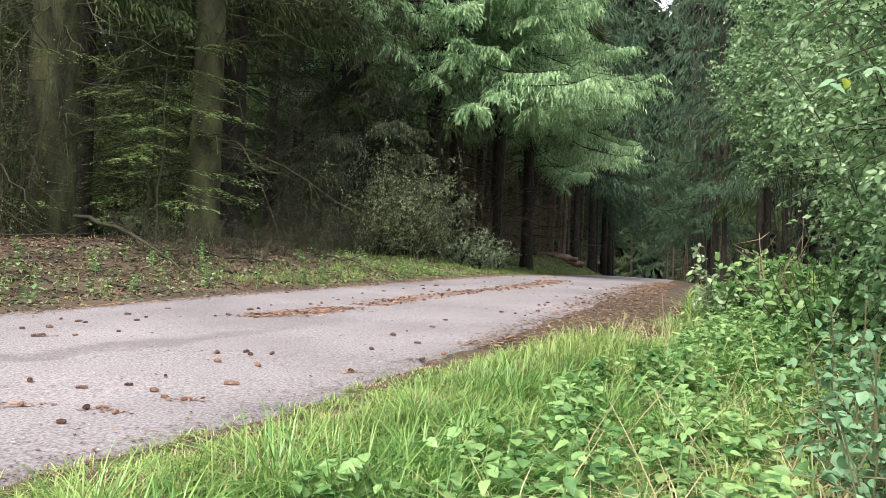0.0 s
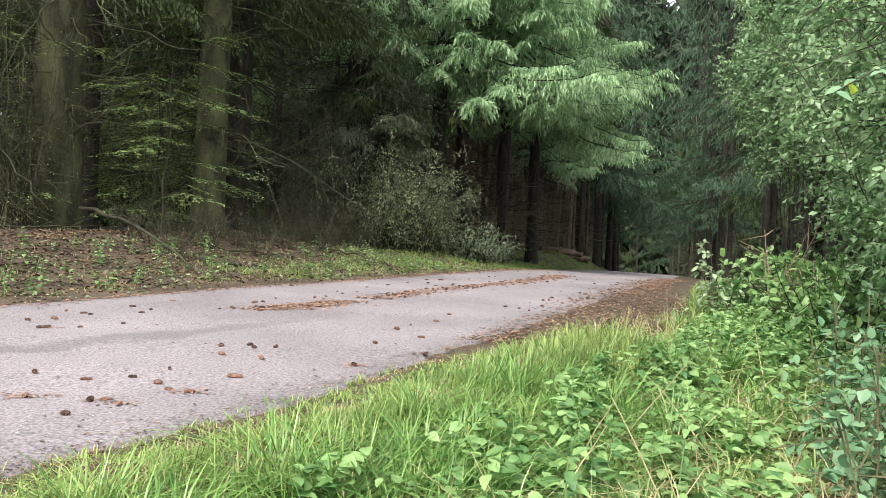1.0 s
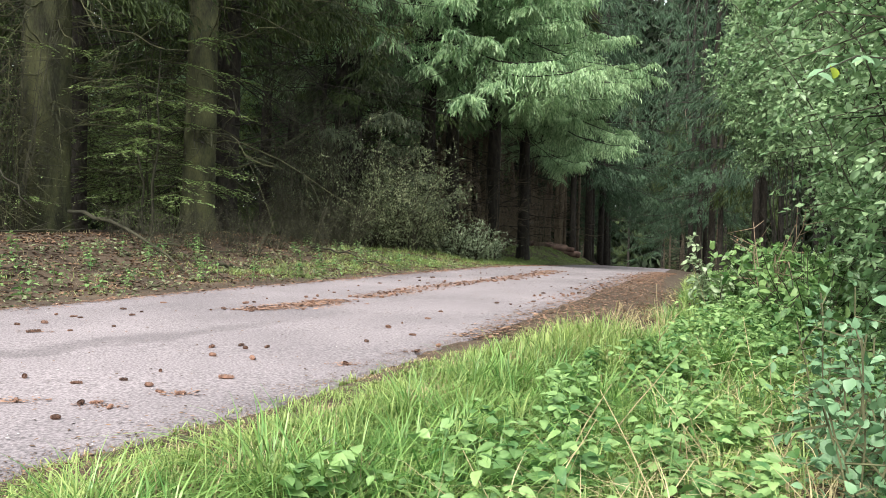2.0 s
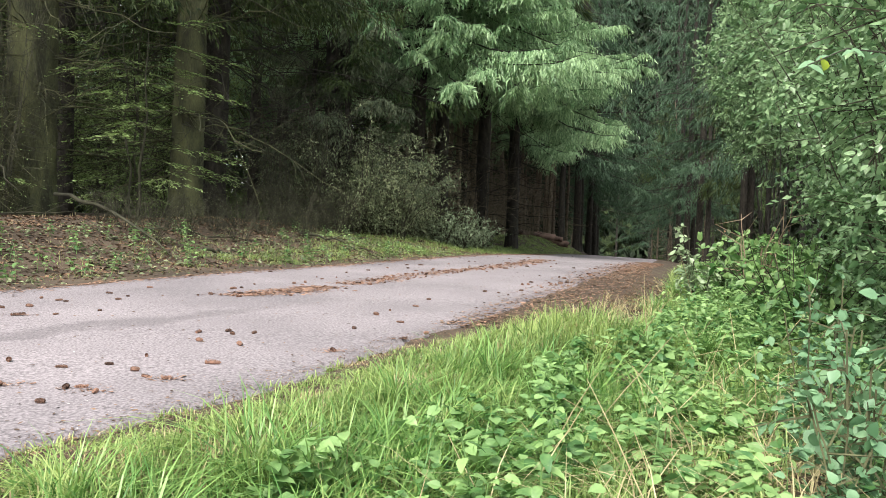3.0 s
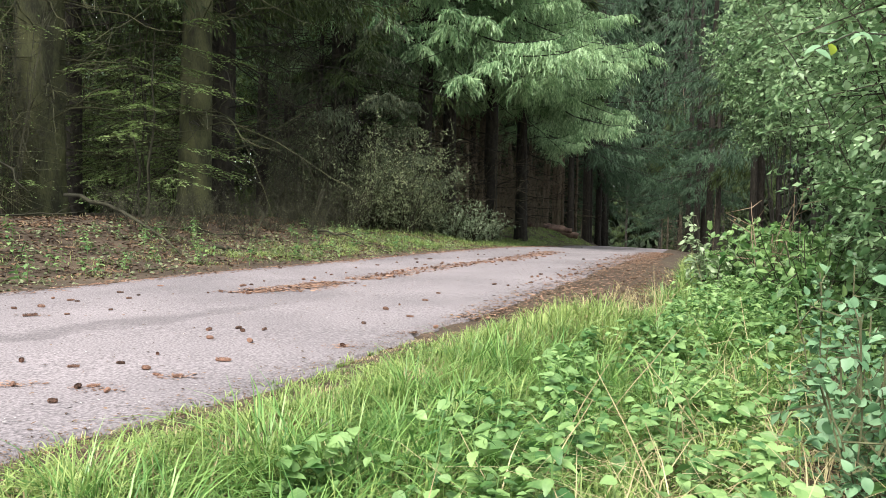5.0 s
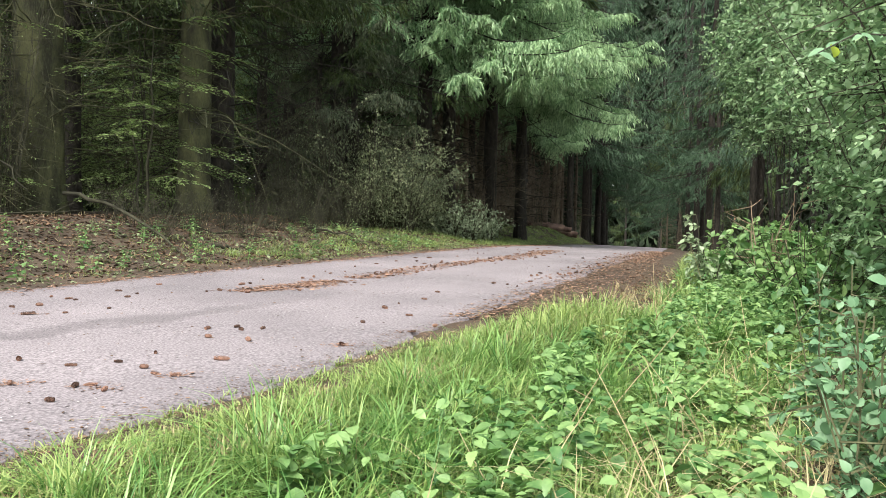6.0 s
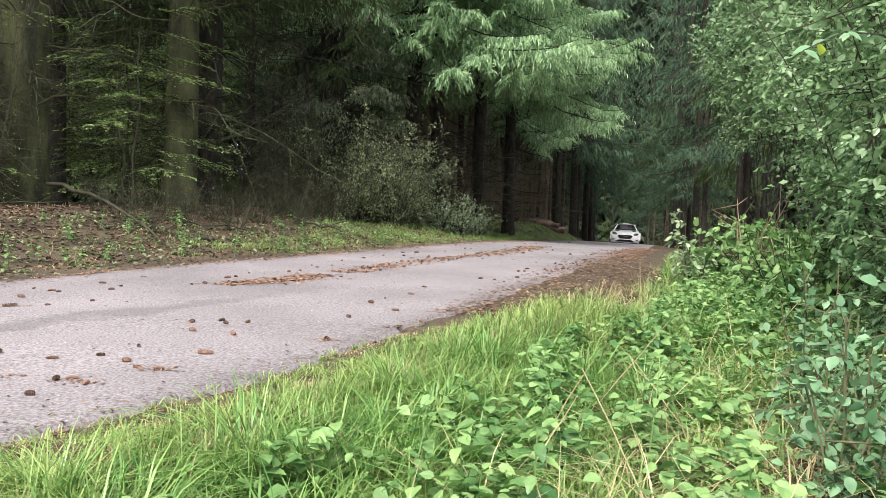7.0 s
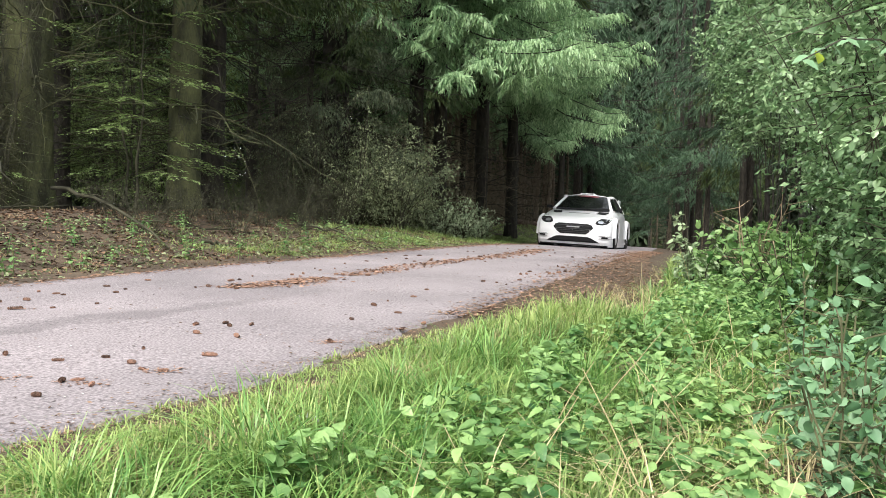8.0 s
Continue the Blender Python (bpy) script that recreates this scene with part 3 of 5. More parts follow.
shrub(H_MID, 2.55, 3.5, HEDGE, 40, "hedge_shrub", group="hedge shrubs")
shrub(H_MID, 3.2, 4.9, HEDGE, 130, "hedge_shrub", group="hedge shrubs")
shrub(H_FAR, 4.3, 6.9, HEDGE, 10, "hedge_shrub", group="hedge shrubs")
shrub(H_FAR, 5.6, 9.6, HEDGE, 90, "hedge_shrub", group="hedge shrubs")
DECID = "broad-leaved young tree leaning over the verge"
shrub(H_TREE, 7.8, 13.2, DECID, 0, "young_tree", "tree", "broad-leaved trees")
shrub(H_TREE, 9.4, 18, DECID, 120, "young_tree", "tree", "broad-leaved trees")
shrub(H_TREE, 11, 24, DECID, 260, "young_tree", "tree", "broad-leaved trees")
shrub(H_TREE, 8.6, 8.6, DECID, 200, "young_tree", "tree", "broad-leaved trees")

H_SPRIG = shrub_meshes(27, 0.85, 0.35, 8, 9, 9, 0.06, mat("pale sprig leaves", (0.16, 0.24, 0.12), (0.4, 0.5, 0.3), 3, 0.4, 0, island=0.5, through_light=0.3), True, upright=0.9, stem_r=0.004, twig_len=0.16)
shrub(H_SPRIG, 2.55, 7.0, "slender sprig with pale leaves beside the nettles", 0, "sprig", "shrub")
H_BARE = shrub_meshes(28, 1.15, 0.35, 6, 9, 0.4, 0.03, M_LITTER, False, upright=0.3, stem_r=0.006, twig_len=0.3, wood=mat("dry tan stems", (0.14, 0.1, 0.06), (0.36, 0.28, 0.19), 5, 0.9, 0))
shrub(H_BARE, 2.75, 6.3, "dry brown leafless sapling in front of the hedge", 0, "dead_sapling", "shrub")

# undergrowth at the wood's edge across the lane
U_DUSTY = shrub_meshes(31, 2.7, 1.6, 26, 24, 11, 0.046, M_LEAF_GREY, False, twig_len=0.5, upright=0.9, low=0.25)
M_LEAF_GREEN = mat("yellow-green leaves", (0.13, 0.21, 0.055), (0.40, 0.53, 0.21), 1.5, 0.6, 0, island=0.7, through_light=0.35)
U_SPARSE = shrub_meshes(32, 3.6, 1.6, 24, 22, 13, 0.055, M_LEAF_GREEN, False, twig_len=0.5, upright=0.5)
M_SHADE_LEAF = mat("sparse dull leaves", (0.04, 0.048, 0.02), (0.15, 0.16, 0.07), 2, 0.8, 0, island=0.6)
U_BRUSH = shrub_meshes(33, 1.1, 0.9, 22, 8, 2.2, 0.035, M_SHADE_LEAF, False, twig_len=0.35, upright=0.35, stem_r=0.006)
U_PALE = shrub_meshes(34, 0.85, 0.6, 26, 9, 7, 0.06, mat("pale leaves", (0.19, 0.26, 0.14), (0.47, 0.56, 0.37), 2, 0.6, 0, island=0.6, through_light=0.3), False)
DUSTY = "dusty grey-green shrub at the edge of the dark wood"
for x, y, a in ((-0.6, 14.0, 0), (-1.3, 13.9, 70), (-1.0, 15.8, 150), (-0.5, 15.6, 220), (-2.2, 14.4, 300)):
    shrub(U_DUSTY, x, y, DUSTY, a, group="undergrowth", size=0.8 + 0.1 * (a % 4))
SPARSE = "sparse yellow-green understorey shrub between spruce trunks"
for x, y, a in ((-5.6, 15.8, 0), (-6.9, 16.6, 100), (-4.9, 14.9, 200), (-7.9, 15.6, 300), (-8.9, 17.5, 40), (-6.3, 18.0, 150)):
    shrub(U_SPARSE, x, y, SPARSE, a, group="undergrowth")
U_TWIGGY = shrub_meshes(35, 3.0, 0.8, 26, 14, 1.0, 0.035, M_SHADE_LEAF, False, twig_len=0.45, upright=0.2, stem_r=0.007)
for x, y, a in ((-5.2, 9.2, 0), (-5.9, 9.1, 120), (-2.6, 13.2, 60), (-1.9, 13.9, 20)):
    shrub(U_TWIGGY, x, y, "thicket of bare mossy twigs before a spruce trunk", a, "twig_thicket", group="undergrowth")
def layered_meshes(seed, height, limbs, reach):
    """A shade sapling: thin stem, level limbs, flat leaf sprays."""
    r = np.random.default_rng(seed)
    w, g = Shape(), Shape()
    stem = curve_points(np.zeros(3), np.array([0.05, 0.02, 1.0]), height, 0.0, 0, 8, r, 0.1)
    w.tube(stem, np.linspace(0.022, 0.005, 8), 5, False)
    for k in range(limbs):
        z = height * (0.15 + 0.83 * k / limbs)
        a = np.array([np.interp(z, stem[:, 2], stem[:, c]) for c in range(3)])
        th = r.random() * 6.283
        pts = curve_points(a, np.array([math.cos(th), math.sin(th), 0.22]), reach * r.uniform(0.5, 1.15), 0.35, 0.05, 8, r, 0.12)
        w.tube(pts, np.linspace(0.007, 0.002, 8), 3, False)
        for j in range(15):
            q = pts[r.integers(2, 8)]
            b = th + r.choice([-1, 1]) * r.uniform(0.3, 1.1)
            tw = curve_points(q, np.array([math.cos(b), math.sin(b), 0.0]), r.uniform(0.2, 0.5), 0.3, 0, 4, r, 0.08)
            w.tube(tw[::3], np.array([0.003, 0.001]), 3, False)
            n = 20
            u = r.random(n) * 3
            kk = np.minimum(u.astype(int), 2)
            p = tw[kk] + (tw[kk + 1] - tw[kk]) * (u - kk)[:, None]
            c = b + r.choice([-1, 1], n) * r.uniform(0.4, 1.2, n)
            L = 0.046 * r.uniform(0.6, 1.2, n)
            leaves(g, p, np.stack([np.cos(c), np.sin(c), r.normal(-0.1, 0.2, n)], 1), np.array([0, 0, 1.0]) + r.normal(0, 0.25, (n, 3)), L, L * 0.5, 0.1)
    return w.mesh("branchwork", M_TWIG), g.mesh("foliage", M_LEAF_GREEN)


U_MOSSY = shrub_meshes(37, 3.4, 0.9, 22, 26, 1.6, 0.03, M_LEAF_GREEN, False, twig_len=0.6, upright=0.5, stem_r=0.005, wood=M_MOSSTWIG, low=0.15)
for x, y, a in ((-5.45, 9.2, 0), (-5.9, 9.2, 100)):
    shrub(U_MOSSY, x, y, "tangle of thin mossy twigs before an old spruce", a, "twig_thicket", group="undergrowth")
LAYERED = [layered_meshes(38, 3.6, 17, 1.5), layered_meshes(39, 2.6, 13, 1.2)]
for k, (x, y) in enumerate(((-3.9, 10.2), (-4.35, 11.3), (-4.2, 10.7), (-4.7, 12.4), (-6.3, 9.4), (-6.6, 13.6))):
    shrub(LAYERED[1 if k in (0, 2) else 0], x, y, "shade sapling with level sprays of small yellow-green leaves", 75 * k, "shade_sapling", "sapling", "undergrowth")
U_BROWN = shrub_meshes(41, 3.2, 0.9, 16, 30, 0.6, 0.03, M_LITTER, False, twig_len=0.55, upright=0.3, stem_r=0.008, wood=M_POLEBARK, low=0.4)
for k in range(9):
    y = 20.5 + 1.9 * k
    shrub(U_BROWN, float(lane_l(y)) - 1.7 - 0.45 * ((k * 3) % 5), y, "bare brown brushwood under the roadside spruces", 83 * k, "brushwood", group="undergrowth")
BRUSH = "bare greyish brushwood on the forest floor"
for i in range(44):
    y = 8.4 + 0.28 * i
    x = float(lane_l(y)) - (2.1 if y < 11.5 else 2.4) - 1.3 * ((i * 7) % 5) / 5
    shrub(U_BRUSH, x, y, BRUSH, i * 47, "brushwood", group="undergrowth", size=0.5 if y < 11.5 else 0.8)
for x, y, a in ((0.7, 16.6, 0), (0.3, 15.8, 90), (1.2, 18.0, 180)):
    shrub(U_PALE, x, y, "low shrub with pale leaves on the verge", a, group="undergrowth")


# ---- grass and herbs ----
def blades(shape, p, heading, height, width, bend):
    """Curved tapering grass blades."""
    n = len(p)
    out = np.stack([np.cos(heading), np.sin(heading), np.zeros(n)], 1)
    side = np.stack([-np.sin(heading), np.cos(heading), np.zeros(n)], 1)
    h, w, b = height[:, None], width[:, None], bend[:, None]
    up = np.array([0, 0, 1.0])

    def mid(t):
        return p + out * h * b * t ** 2 + up * h * (t - 0.45 * b * t ** 2.4)

    v = np.stack([p - side * w / 2, p + side * w / 2, mid(0.4) - side * w * 0.48, mid(0.4) + side * w * 0.48,
                  mid(0.75) - side * w * 0.3, mid(0.75) + side * w * 0.3, mid(1.0)], 1)
    shape.many(v, [(0, 1, 3, 2), (2, 3, 5, 4), (4, 5, 6)])


def scatter(n, y0, y1, d0, d1, side, rng, near=1.0, clump=0.0):
    """Points on a verge: y0..y1 along the lane, d0..d1 away from its edge; near > 1 gathers them at y0."""
    y = y0 + (y1 - y0) * rng.random(n) ** near
    d = d0 + (d1 - d0) * rng.random(n)
    if clump:
        cy, cd = np.round(y / clump), np.round(d / clump)
        jy = np.sin(cy * 12.9 + cd * 78.2) * 0.5
        y = y * 0.45 + 0.55 * (cy + jy) * clump + rng.normal(0, clump * 0.12, n)
        d = d * 0.45 + 0.55 * (cd + np.cos(cy * 39.3 + cd * 11.1) * 0.5) * clump + rng.normal(0, clump * 0.12, n)
        d = np.maximum(d, d0)
    if side > 0:  # a strip of litter keeps the plants off the asphalt beyond the first metres
        d = d + 0.42 * smooth01((y - 3.0) / 1.5) * (1 - 0.7 * smooth01((y - 6.5) / 4)) * np.clip(1 - d / 1.6, 0, 1)
    x = lane_r(y) + d / 0.93 if side > 0 else lane_l(y) - d / 0.93
    return np.stack([x, y, ground_z(x, y) - 0.01], 1)


def stuff(name, shape, material, label, category):
    return tagged(part(name, shape, material), label, category, kind="stuff")


rng = np.random.default_rng(11)


def edge_rise(p, side):
    """Plants stay low at the asphalt and rise away from it."""
    d = (p[:, 0] - lane_r(p[:, 1])) if side > 0 else (lane_l(p[:, 1]) - p[:, 0])
    return 0.16 + 0.84 * smooth01((d - 0.1) / 0.75)


def grass(n, y0, y1, d0, d1, side, tall, near, clump, wide=0.006, droop=(0.15, 1.35)):
    s = Shape()
    p = scatter(n, y0, y1, d0, d1, side, rng, near, clump)
    size = wide * (1 + 0.10 * p[:, 1])
    blades(s, p, rng.random(n) * 6.283, tall * edge_rise(p, side) * rng.uniform(0.45, 1.2, n), size * rng.uniform(0.6, 1.3, n), rng.uniform(*droop, n))
    return s


stuff("grass", grass(21000, 0.6, 4.5, 0.1, 1.7, 1, 0.2, 1.2, 0.28, 0.0045), M_GRASS, "lush green grass on the verge", "grass")
stuff("grass", grass(15000, 4.0, 15.0, 0.55, 2.2, 1, 0.2, 1.3, 0.4, 0.004), M_GRASS, "lush green grass on the verge", "grass")
stuff("grass", grass(3000, 2.0, 12.0, 0.15, 1.9, -1, 0.09, 1.0, 0.6, 0.0025, (0.6, 1.8)), M_GRASS, "thin short grass on the bank across the lane", "grass")
stuff("grass", grass(5000, 8.0, 13.0, 0.15, 1.4, -1, 0.11, 1.0, 0.3, 0.0024, (0.5, 1.8)), M_GRASS, "bright green grass strip along the lane", "grass")
stuff("grass", grass(22000, 12.0, 42.0, 0.2, 2.3, -1, 0.13, 1.2, 0.3, 0.0026, (0.4, 1.7)), M_GRASS, "bright green grass strip along the lane", "grass")
stuff("dry_grass", grass(4000, 0.6, 6.0, 0.02, 2.2, 1, 0.18, 1.2, 0.35, 0.003), M_STRAW, "dry straw among the green grass", "grass")



def tuft_mesh(seed, n, tall, spread):
    r = np.random.default_rng(seed)
    s = Shape()
    a = r.random(n) * 6.283
    q = spread * np.sqrt(r.random(n))
    p = np.stack([q * np.cos(a), q * np.sin(a), np.full(n, -0.02)], 1)
    blades(s, p, a + r.normal(0, 0.7, n), tall * r.uniform(0.45, 1.2, n), 0.0065 * r.uniform(0.6, 1.4, n), r.uniform(0.4, 1.7, n))
    return s.mesh("grass_tuft", M_LUSH)


TUFTS = [tuft_mesh(60, 90, 0.34, 0.06), tuft_mesh(61, 70, 0.28, 0.05), tuft_mesh(62, 110, 0.4, 0.08), tuft_mesh(63, 60, 0.22, 0.05)]
for k in range(150):
    p = scatter(1, 1.0, 3.0, 0.42, 1.25, 1, rng)[0] if k < 100 else scatter(1, 2.6, 8.0, 0.5, 1.5, 1, rng)[0]
    if math.hypot(p[0], p[1]) < 1.0:
        continue
    t = tagged(part("grass_tuft", TUFTS[k % 4], None), "tuft of long lush drooping grass on the verge", "grass", "grass tufts")
    d = float(edge_rise(p[None], 1)[0])
    t.matrix_basis = pose(*p, 0, 0, rng.random() * 360) @ Matrix.Scale((0.3 + 0.7 * d) * rng.uniform(0.6, 1.0), 4)
stuff("dry_grass", grass(700, 1.1, 3.0, 1.15, 2.4, 1, 0.38, 1.0, 0.3, 0.0032, (0.5, 1.6)), M_STRAW, "tangled dry stalks below the hedge", "grass")
stuff("dry_grass", grass(2600, 2.5, 15.0, 0.1, 3.6, -1, 0.08, 1.0, 0.25, 0.0026), M_STRAW, "thin dry grass in the bank's litter", "grass")
stuff("grass", grass(5200, 1.2, 4.2, 0.02, 0.5, 1, 0.3, 1.0, 0.17, 0.0034), M_GRASS, "short bright grass creeping over the asphalt edge", "grass")
stuff("dry_grass", grass(6500, 0.6, 4.4, -0.03, 0.5, 1, 0.16, 1.1, 0.2, 0.0035), M_STRAW, "short tan grass at the asphalt's edge", "grass")
stuff("grass", grass(5000, -6.0, 0.7, 0.1, 3.5, 1, 0.2, 1.0, 0.4, 0.009), M_GRASS, "verge grass around the standpoint", "grass")


def ground_leaves(n, y0, y1, d0, d1, side, size, near, tall, clump, ratio=0.75, tilt=0.35, fine=False):
    s = Shape()
    p = scatter(n, y0, y1, d0, d1, side, rng, near, clump)
    p[:, 2] += tall * edge_rise(p, side) * rng.random(n) ** 0.8
    th = rng.random(n) * 6.283
    d = np.stack([np.cos(th), np.sin(th), rng.normal(-0.05, 0.25, n)], 1)
    L = size * rng.uniform(0.5, 1.3, n)
    leaves(s, p, d, np.array([0, 0, 1.0]) + rng.normal(0, tilt, (n, 3)), L, L * ratio, 0.1, fine, 0.2)
    return s


stuff("ground_herbs", ground_leaves(10000, 1.0, 5.0, 0.75, 2.4, 1, 0.045, 1.0, 0.2, 0.4, fine=True), M_HERB, "low broad-leaved herbs in the grass", "herbs")
stuff("ground_herbs", ground_leaves(9000, 4.0, 15.0, 0.85, 2.8, 1, 0.05, 1.2, 0.28, 0.5), M_HERB, "low broad-leaved herbs in the grass", "herbs")
stuff("ground_herbs", ground_leaves(4200, 2.5, 13.0, 0.2, 2.4, -1, 0.04, 1.0, 0.09, 0.55), M_LEAF_GREY, "scattered low herbs on the littered bank", "herbs")
stuff("leaf_litter", ground_leaves(60000, 1.5, 16.0, -0.04, 4.5, -1, 0.046, 1.0, 0.02, 0, 0.7, 0.25), M_LITTER, "brown fallen leaves and needles on the bank", "leaf litter")
stuff("leaf_litter", ground_leaves(16000, 0.8, 9.0, 0.3, 2.2, 1, 0.03, 1.2, 0.02, 0, 0.4, 0.4), M_STRAW, "flattened pale straw and litter under the verge plants", "leaf litter")
stuff("leaf_litter", ground_leaves(15000, 0.8, 8.0, -0.05, 0.7, 1, 0.022, 1.0, 0.015, 0, 0.6, 0.3), M_LITTER, "brown litter along the asphalt's edge", "leaf litter")


def toothed(shape, p, d, up, length, width):
    """One leaf with a toothed edge, folded along its midrib and drooping."""
    d = unit(d)
    s = unit(np.cross(d, up))
    u = np.cross(s, d)
    v = [p]
    rows = ((0.06, 0.16), (0.16, 0.44), (0.24, 0.38), (0.34, 0.52), (0.42, 0.42), (0.52, 0.47), (0.6, 0.34), (0.7, 0.36), (0.78, 0.22), (0.88, 0.2))
    for t, w in rows:
        c = p + d * length * t - u * length * 0.3 * t * t
        v += [c + s * width * w + u * width * w * 0.25, c, c - s * width * w + u * width * w * 0.25]
    v.append(p + d * length - u * length * 0.3)
    n = len(rows)
    f = [(0, 2, 1), (0, 3, 2), (3 * n - 2, 3 * n - 1, 3 * n + 1), (3 * n - 1, 3 * n, 3 * n + 1)]
    for i in range(n - 1):
        a, b = 1 + 3 * i, 4 + 3 * i
        f += [(a, a + 1, b + 1, b), (a + 1, a + 2, b + 2, b + 1)]
    shape.add(v, f)


# herb plants with paired leaves
def herb_meshes(seed, height, pairs, leaf, ratio):
    r = np.random.default_rng(seed)
    st, lf = Shape(), Shape()
    lean = r.normal(0, 0.12, 2)
    t = np.linspace(0, 1, 5)
    pts = np.stack([lean[0] * height * t ** 2, lean[1] * height * t ** 2, height * t], 1)
    st.tube(pts, np.linspace(0.003, 0.0015, 5), 4, False)
    ps, ds = [], []
    for k in range(pairs):
        u = 0.25 + 0.75 * (k + 0.5) / pairs
        c = np.array([lean[0] * height * u * u, lean[1] * height * u * u, height * u])
        for a in (0, math.pi):
            th = a + k * math.pi / 2 + r.normal(0, 0.25)
            ps.append(c), ds.append((math.cos(th), math.sin(th), r.uniform(-0.35, 0.25)))
    for k in range(3):
        th = k * 2.1 + r.random()
        ps.append(pts[-1]), ds.append((math.cos(th), math.sin(th), 0.5))
    p, d = np.array(ps), np.array(ds)
    u = 0.25 + 0.75 * (p[:, 2] / height)
    L = leaf * (1.25 - 0.6 * u) * r.uniform(0.8, 1.15, len(p))
    leaves(lf, p + unit(d) * 0.012, d, np.array([0, 0, 1.0]) + r.normal(0, 0.15, p.shape), L, L * ratio, 0.1, True, 0.3)
    singles = []
    for k in range(len(p)):
        one = Shape()
        toothed(one, p[k] + unit(d[k]) * 0.012, d[k], np.array([0, 0, 1.0]) + r.normal(0, 0.15, 3), L[k] * 1.15, L[k] * ratio * 1.15)
        singles.append(one.mesh("leaf", M_HERB_LEAF, True))
    return st.mesh("stem", M_HERB), lf.mesh("leafage", M_HERB), singles


HERBS = [herb_meshes(40 + k, *q) for k, q in enumerate([(0.16, 5, 0.046, 0.7), (0.3, 7, 0.054, 0.6), (0.21, 5, 0.05, 0.75), (0.38, 8, 0.05, 0.52), (0.13, 4, 0.052, 0.8)])]
for k in range(290):
    far = k > 150
    p = scatter(1, 4.2 if far else 1.5, 11.5 if far else 4.8, 0.8, 2.4, 1, rng)[0]
    if math.hypot(p[0], p[1]) < 1.3:
        continue
    t = thing("nettle_plant", "green nettle-like herb with paired toothed leaves", "herb", "verge herbs",
              at=pose(*p, rng.normal(0, 6), rng.normal(0, 6), rng.random() * 360))
    d = p[0] - float(lane_r(p[1]))
    st, lf, singles = HERBS[int(rng.integers(0, 5)) if d > 1.1 else (0, 4, 2)[k % 3] if d > 0.7 else (0, 4)[k % 2]]
    part("stem", st, None, t)
    for leaf in singles:
        part("leaf", leaf, None, t)


# ---- cones, needle litter, sticks, logs ----
def cone_mesh(seed, length, r):
    g = np.random.default_rng(seed)
    s = Shape()
    t = np.linspace(0, 1, 6)
    prof = r * np.array([0.35, 0.85, 1.0, 0.92, 0.7, 0.2])
    s.tube(np.stack([(t - 0.5) * length, 0.06 * length * np.sin(3 * t), np.full(6, r * 0.9)], 1), prof * 0.8, 7)
    for ring in range(7):
        u = 0.06 + 0.13 * ring
        for k in range(7):
            a = k * 0.8976 + ring * 0.449
            o = np.array([0, math.cos(a), math.sin(a)])
            q = np.array([(u - 0.5) * length, 0, r * 0.9]) + o * np.interp(u, t, prof) * 0.7
            leaves(s, q[None], (np.array([1.0, 0, 0]) * 0.9 + o * g.uniform(0.35, 0.95))[None], o[None], np.array([length * 0.16]), np.array([r * 0.95]), 0.15)
    return s.mesh("scales", M_CONE)


CONES = [cone_mesh(50, 0.082, 0.0105), cone_mesh(51, 0.062, 0.0115), cone_mesh(52, 0.044, 0.012)]
LONE = [(-2.29, 4.12), (-2.18, 4.2), (-2.06, 3.91), (-2.07, 3.87), (-1.91, 3.94), (-2.3, 4.56), (-2.16, 4.49), (-2.1, 4.45), (-1.76, 4.12), (-2.04, 4.91),
        (-1.86, 4.61), (-1.87, 4.78), (-1.93, 5.32), (-1.04, 3.52), (-0.97, 3.3), (-1.07, 2.95), (-1.14, 2.77), (-1.01, 2.68), (-0.94, 2.59), (-0.86, 2.57),
        (-1.51, 2.78), (-1.28, 2.7), (-1.34, 2.42), (-1.12, 2.4), (-1.08, 2.42), (-1.01, 2.36), (-1.11, 2.22), (-0.78, 2.84), (-0.92, 3.58), (-0.88, 3.5),
        (-0.79, 3.55), (-0.78, 3.24), (-0.34, 3.77), (-0.37, 3.17), (-0.27, 4.3), (-0.2, 4.5), (-0.12, 4.03), (-0.08, 3.52), (0.02, 3.68), (-0.05, 4.73)]
LONE_FAR = [(0.03, 5.12), (-1.3, 5.76), (-1.37, 5.4), (-1.33, 5.48), (-1.03, 5.93), (-0.95, 5.85), (-0.96, 6.04), (-0.95, 6.58), (-0.88, 6.41), (-0.78, 6.6),
            (-0.66, 6.08), (-0.59, 7.64), (-0.42, 8.14), (-0.2, 8.18), (-0.07, 8.86), (0.46, 5.77), (0.56, 5.7), (0.62, 5.58), (0.76, 5.93), (0.83, 6.44),
            (0.89, 6.5), (0.95, 6.75), (0.96, 6.45), (0.97, 6.25), (1.11, 6.76), (1.1, 6.59), (1.33, 7.5), (1.21, 6.73), (1.36, 7.35), (1.85, 9.46),
            (1.6, 9.69), (1.87, 15.8), (3.99, 20.82), (0.27, 9.33), (0.65, 10.23), (1.51, 11.67), (1.85, 11.78)]


def cone(x, y, k):
    t = tagged(part("spruce_cone", CONES[k % 3], None), "brown fallen spruce cone lying on the asphalt", "cone", "fallen cones")
    t.matrix_basis = pose(x, y, float(lane_top(x, y)), 0, 0, rng.random() * 360) @ Matrix.Scale(rng.uniform(0.42, 0.8), 4)


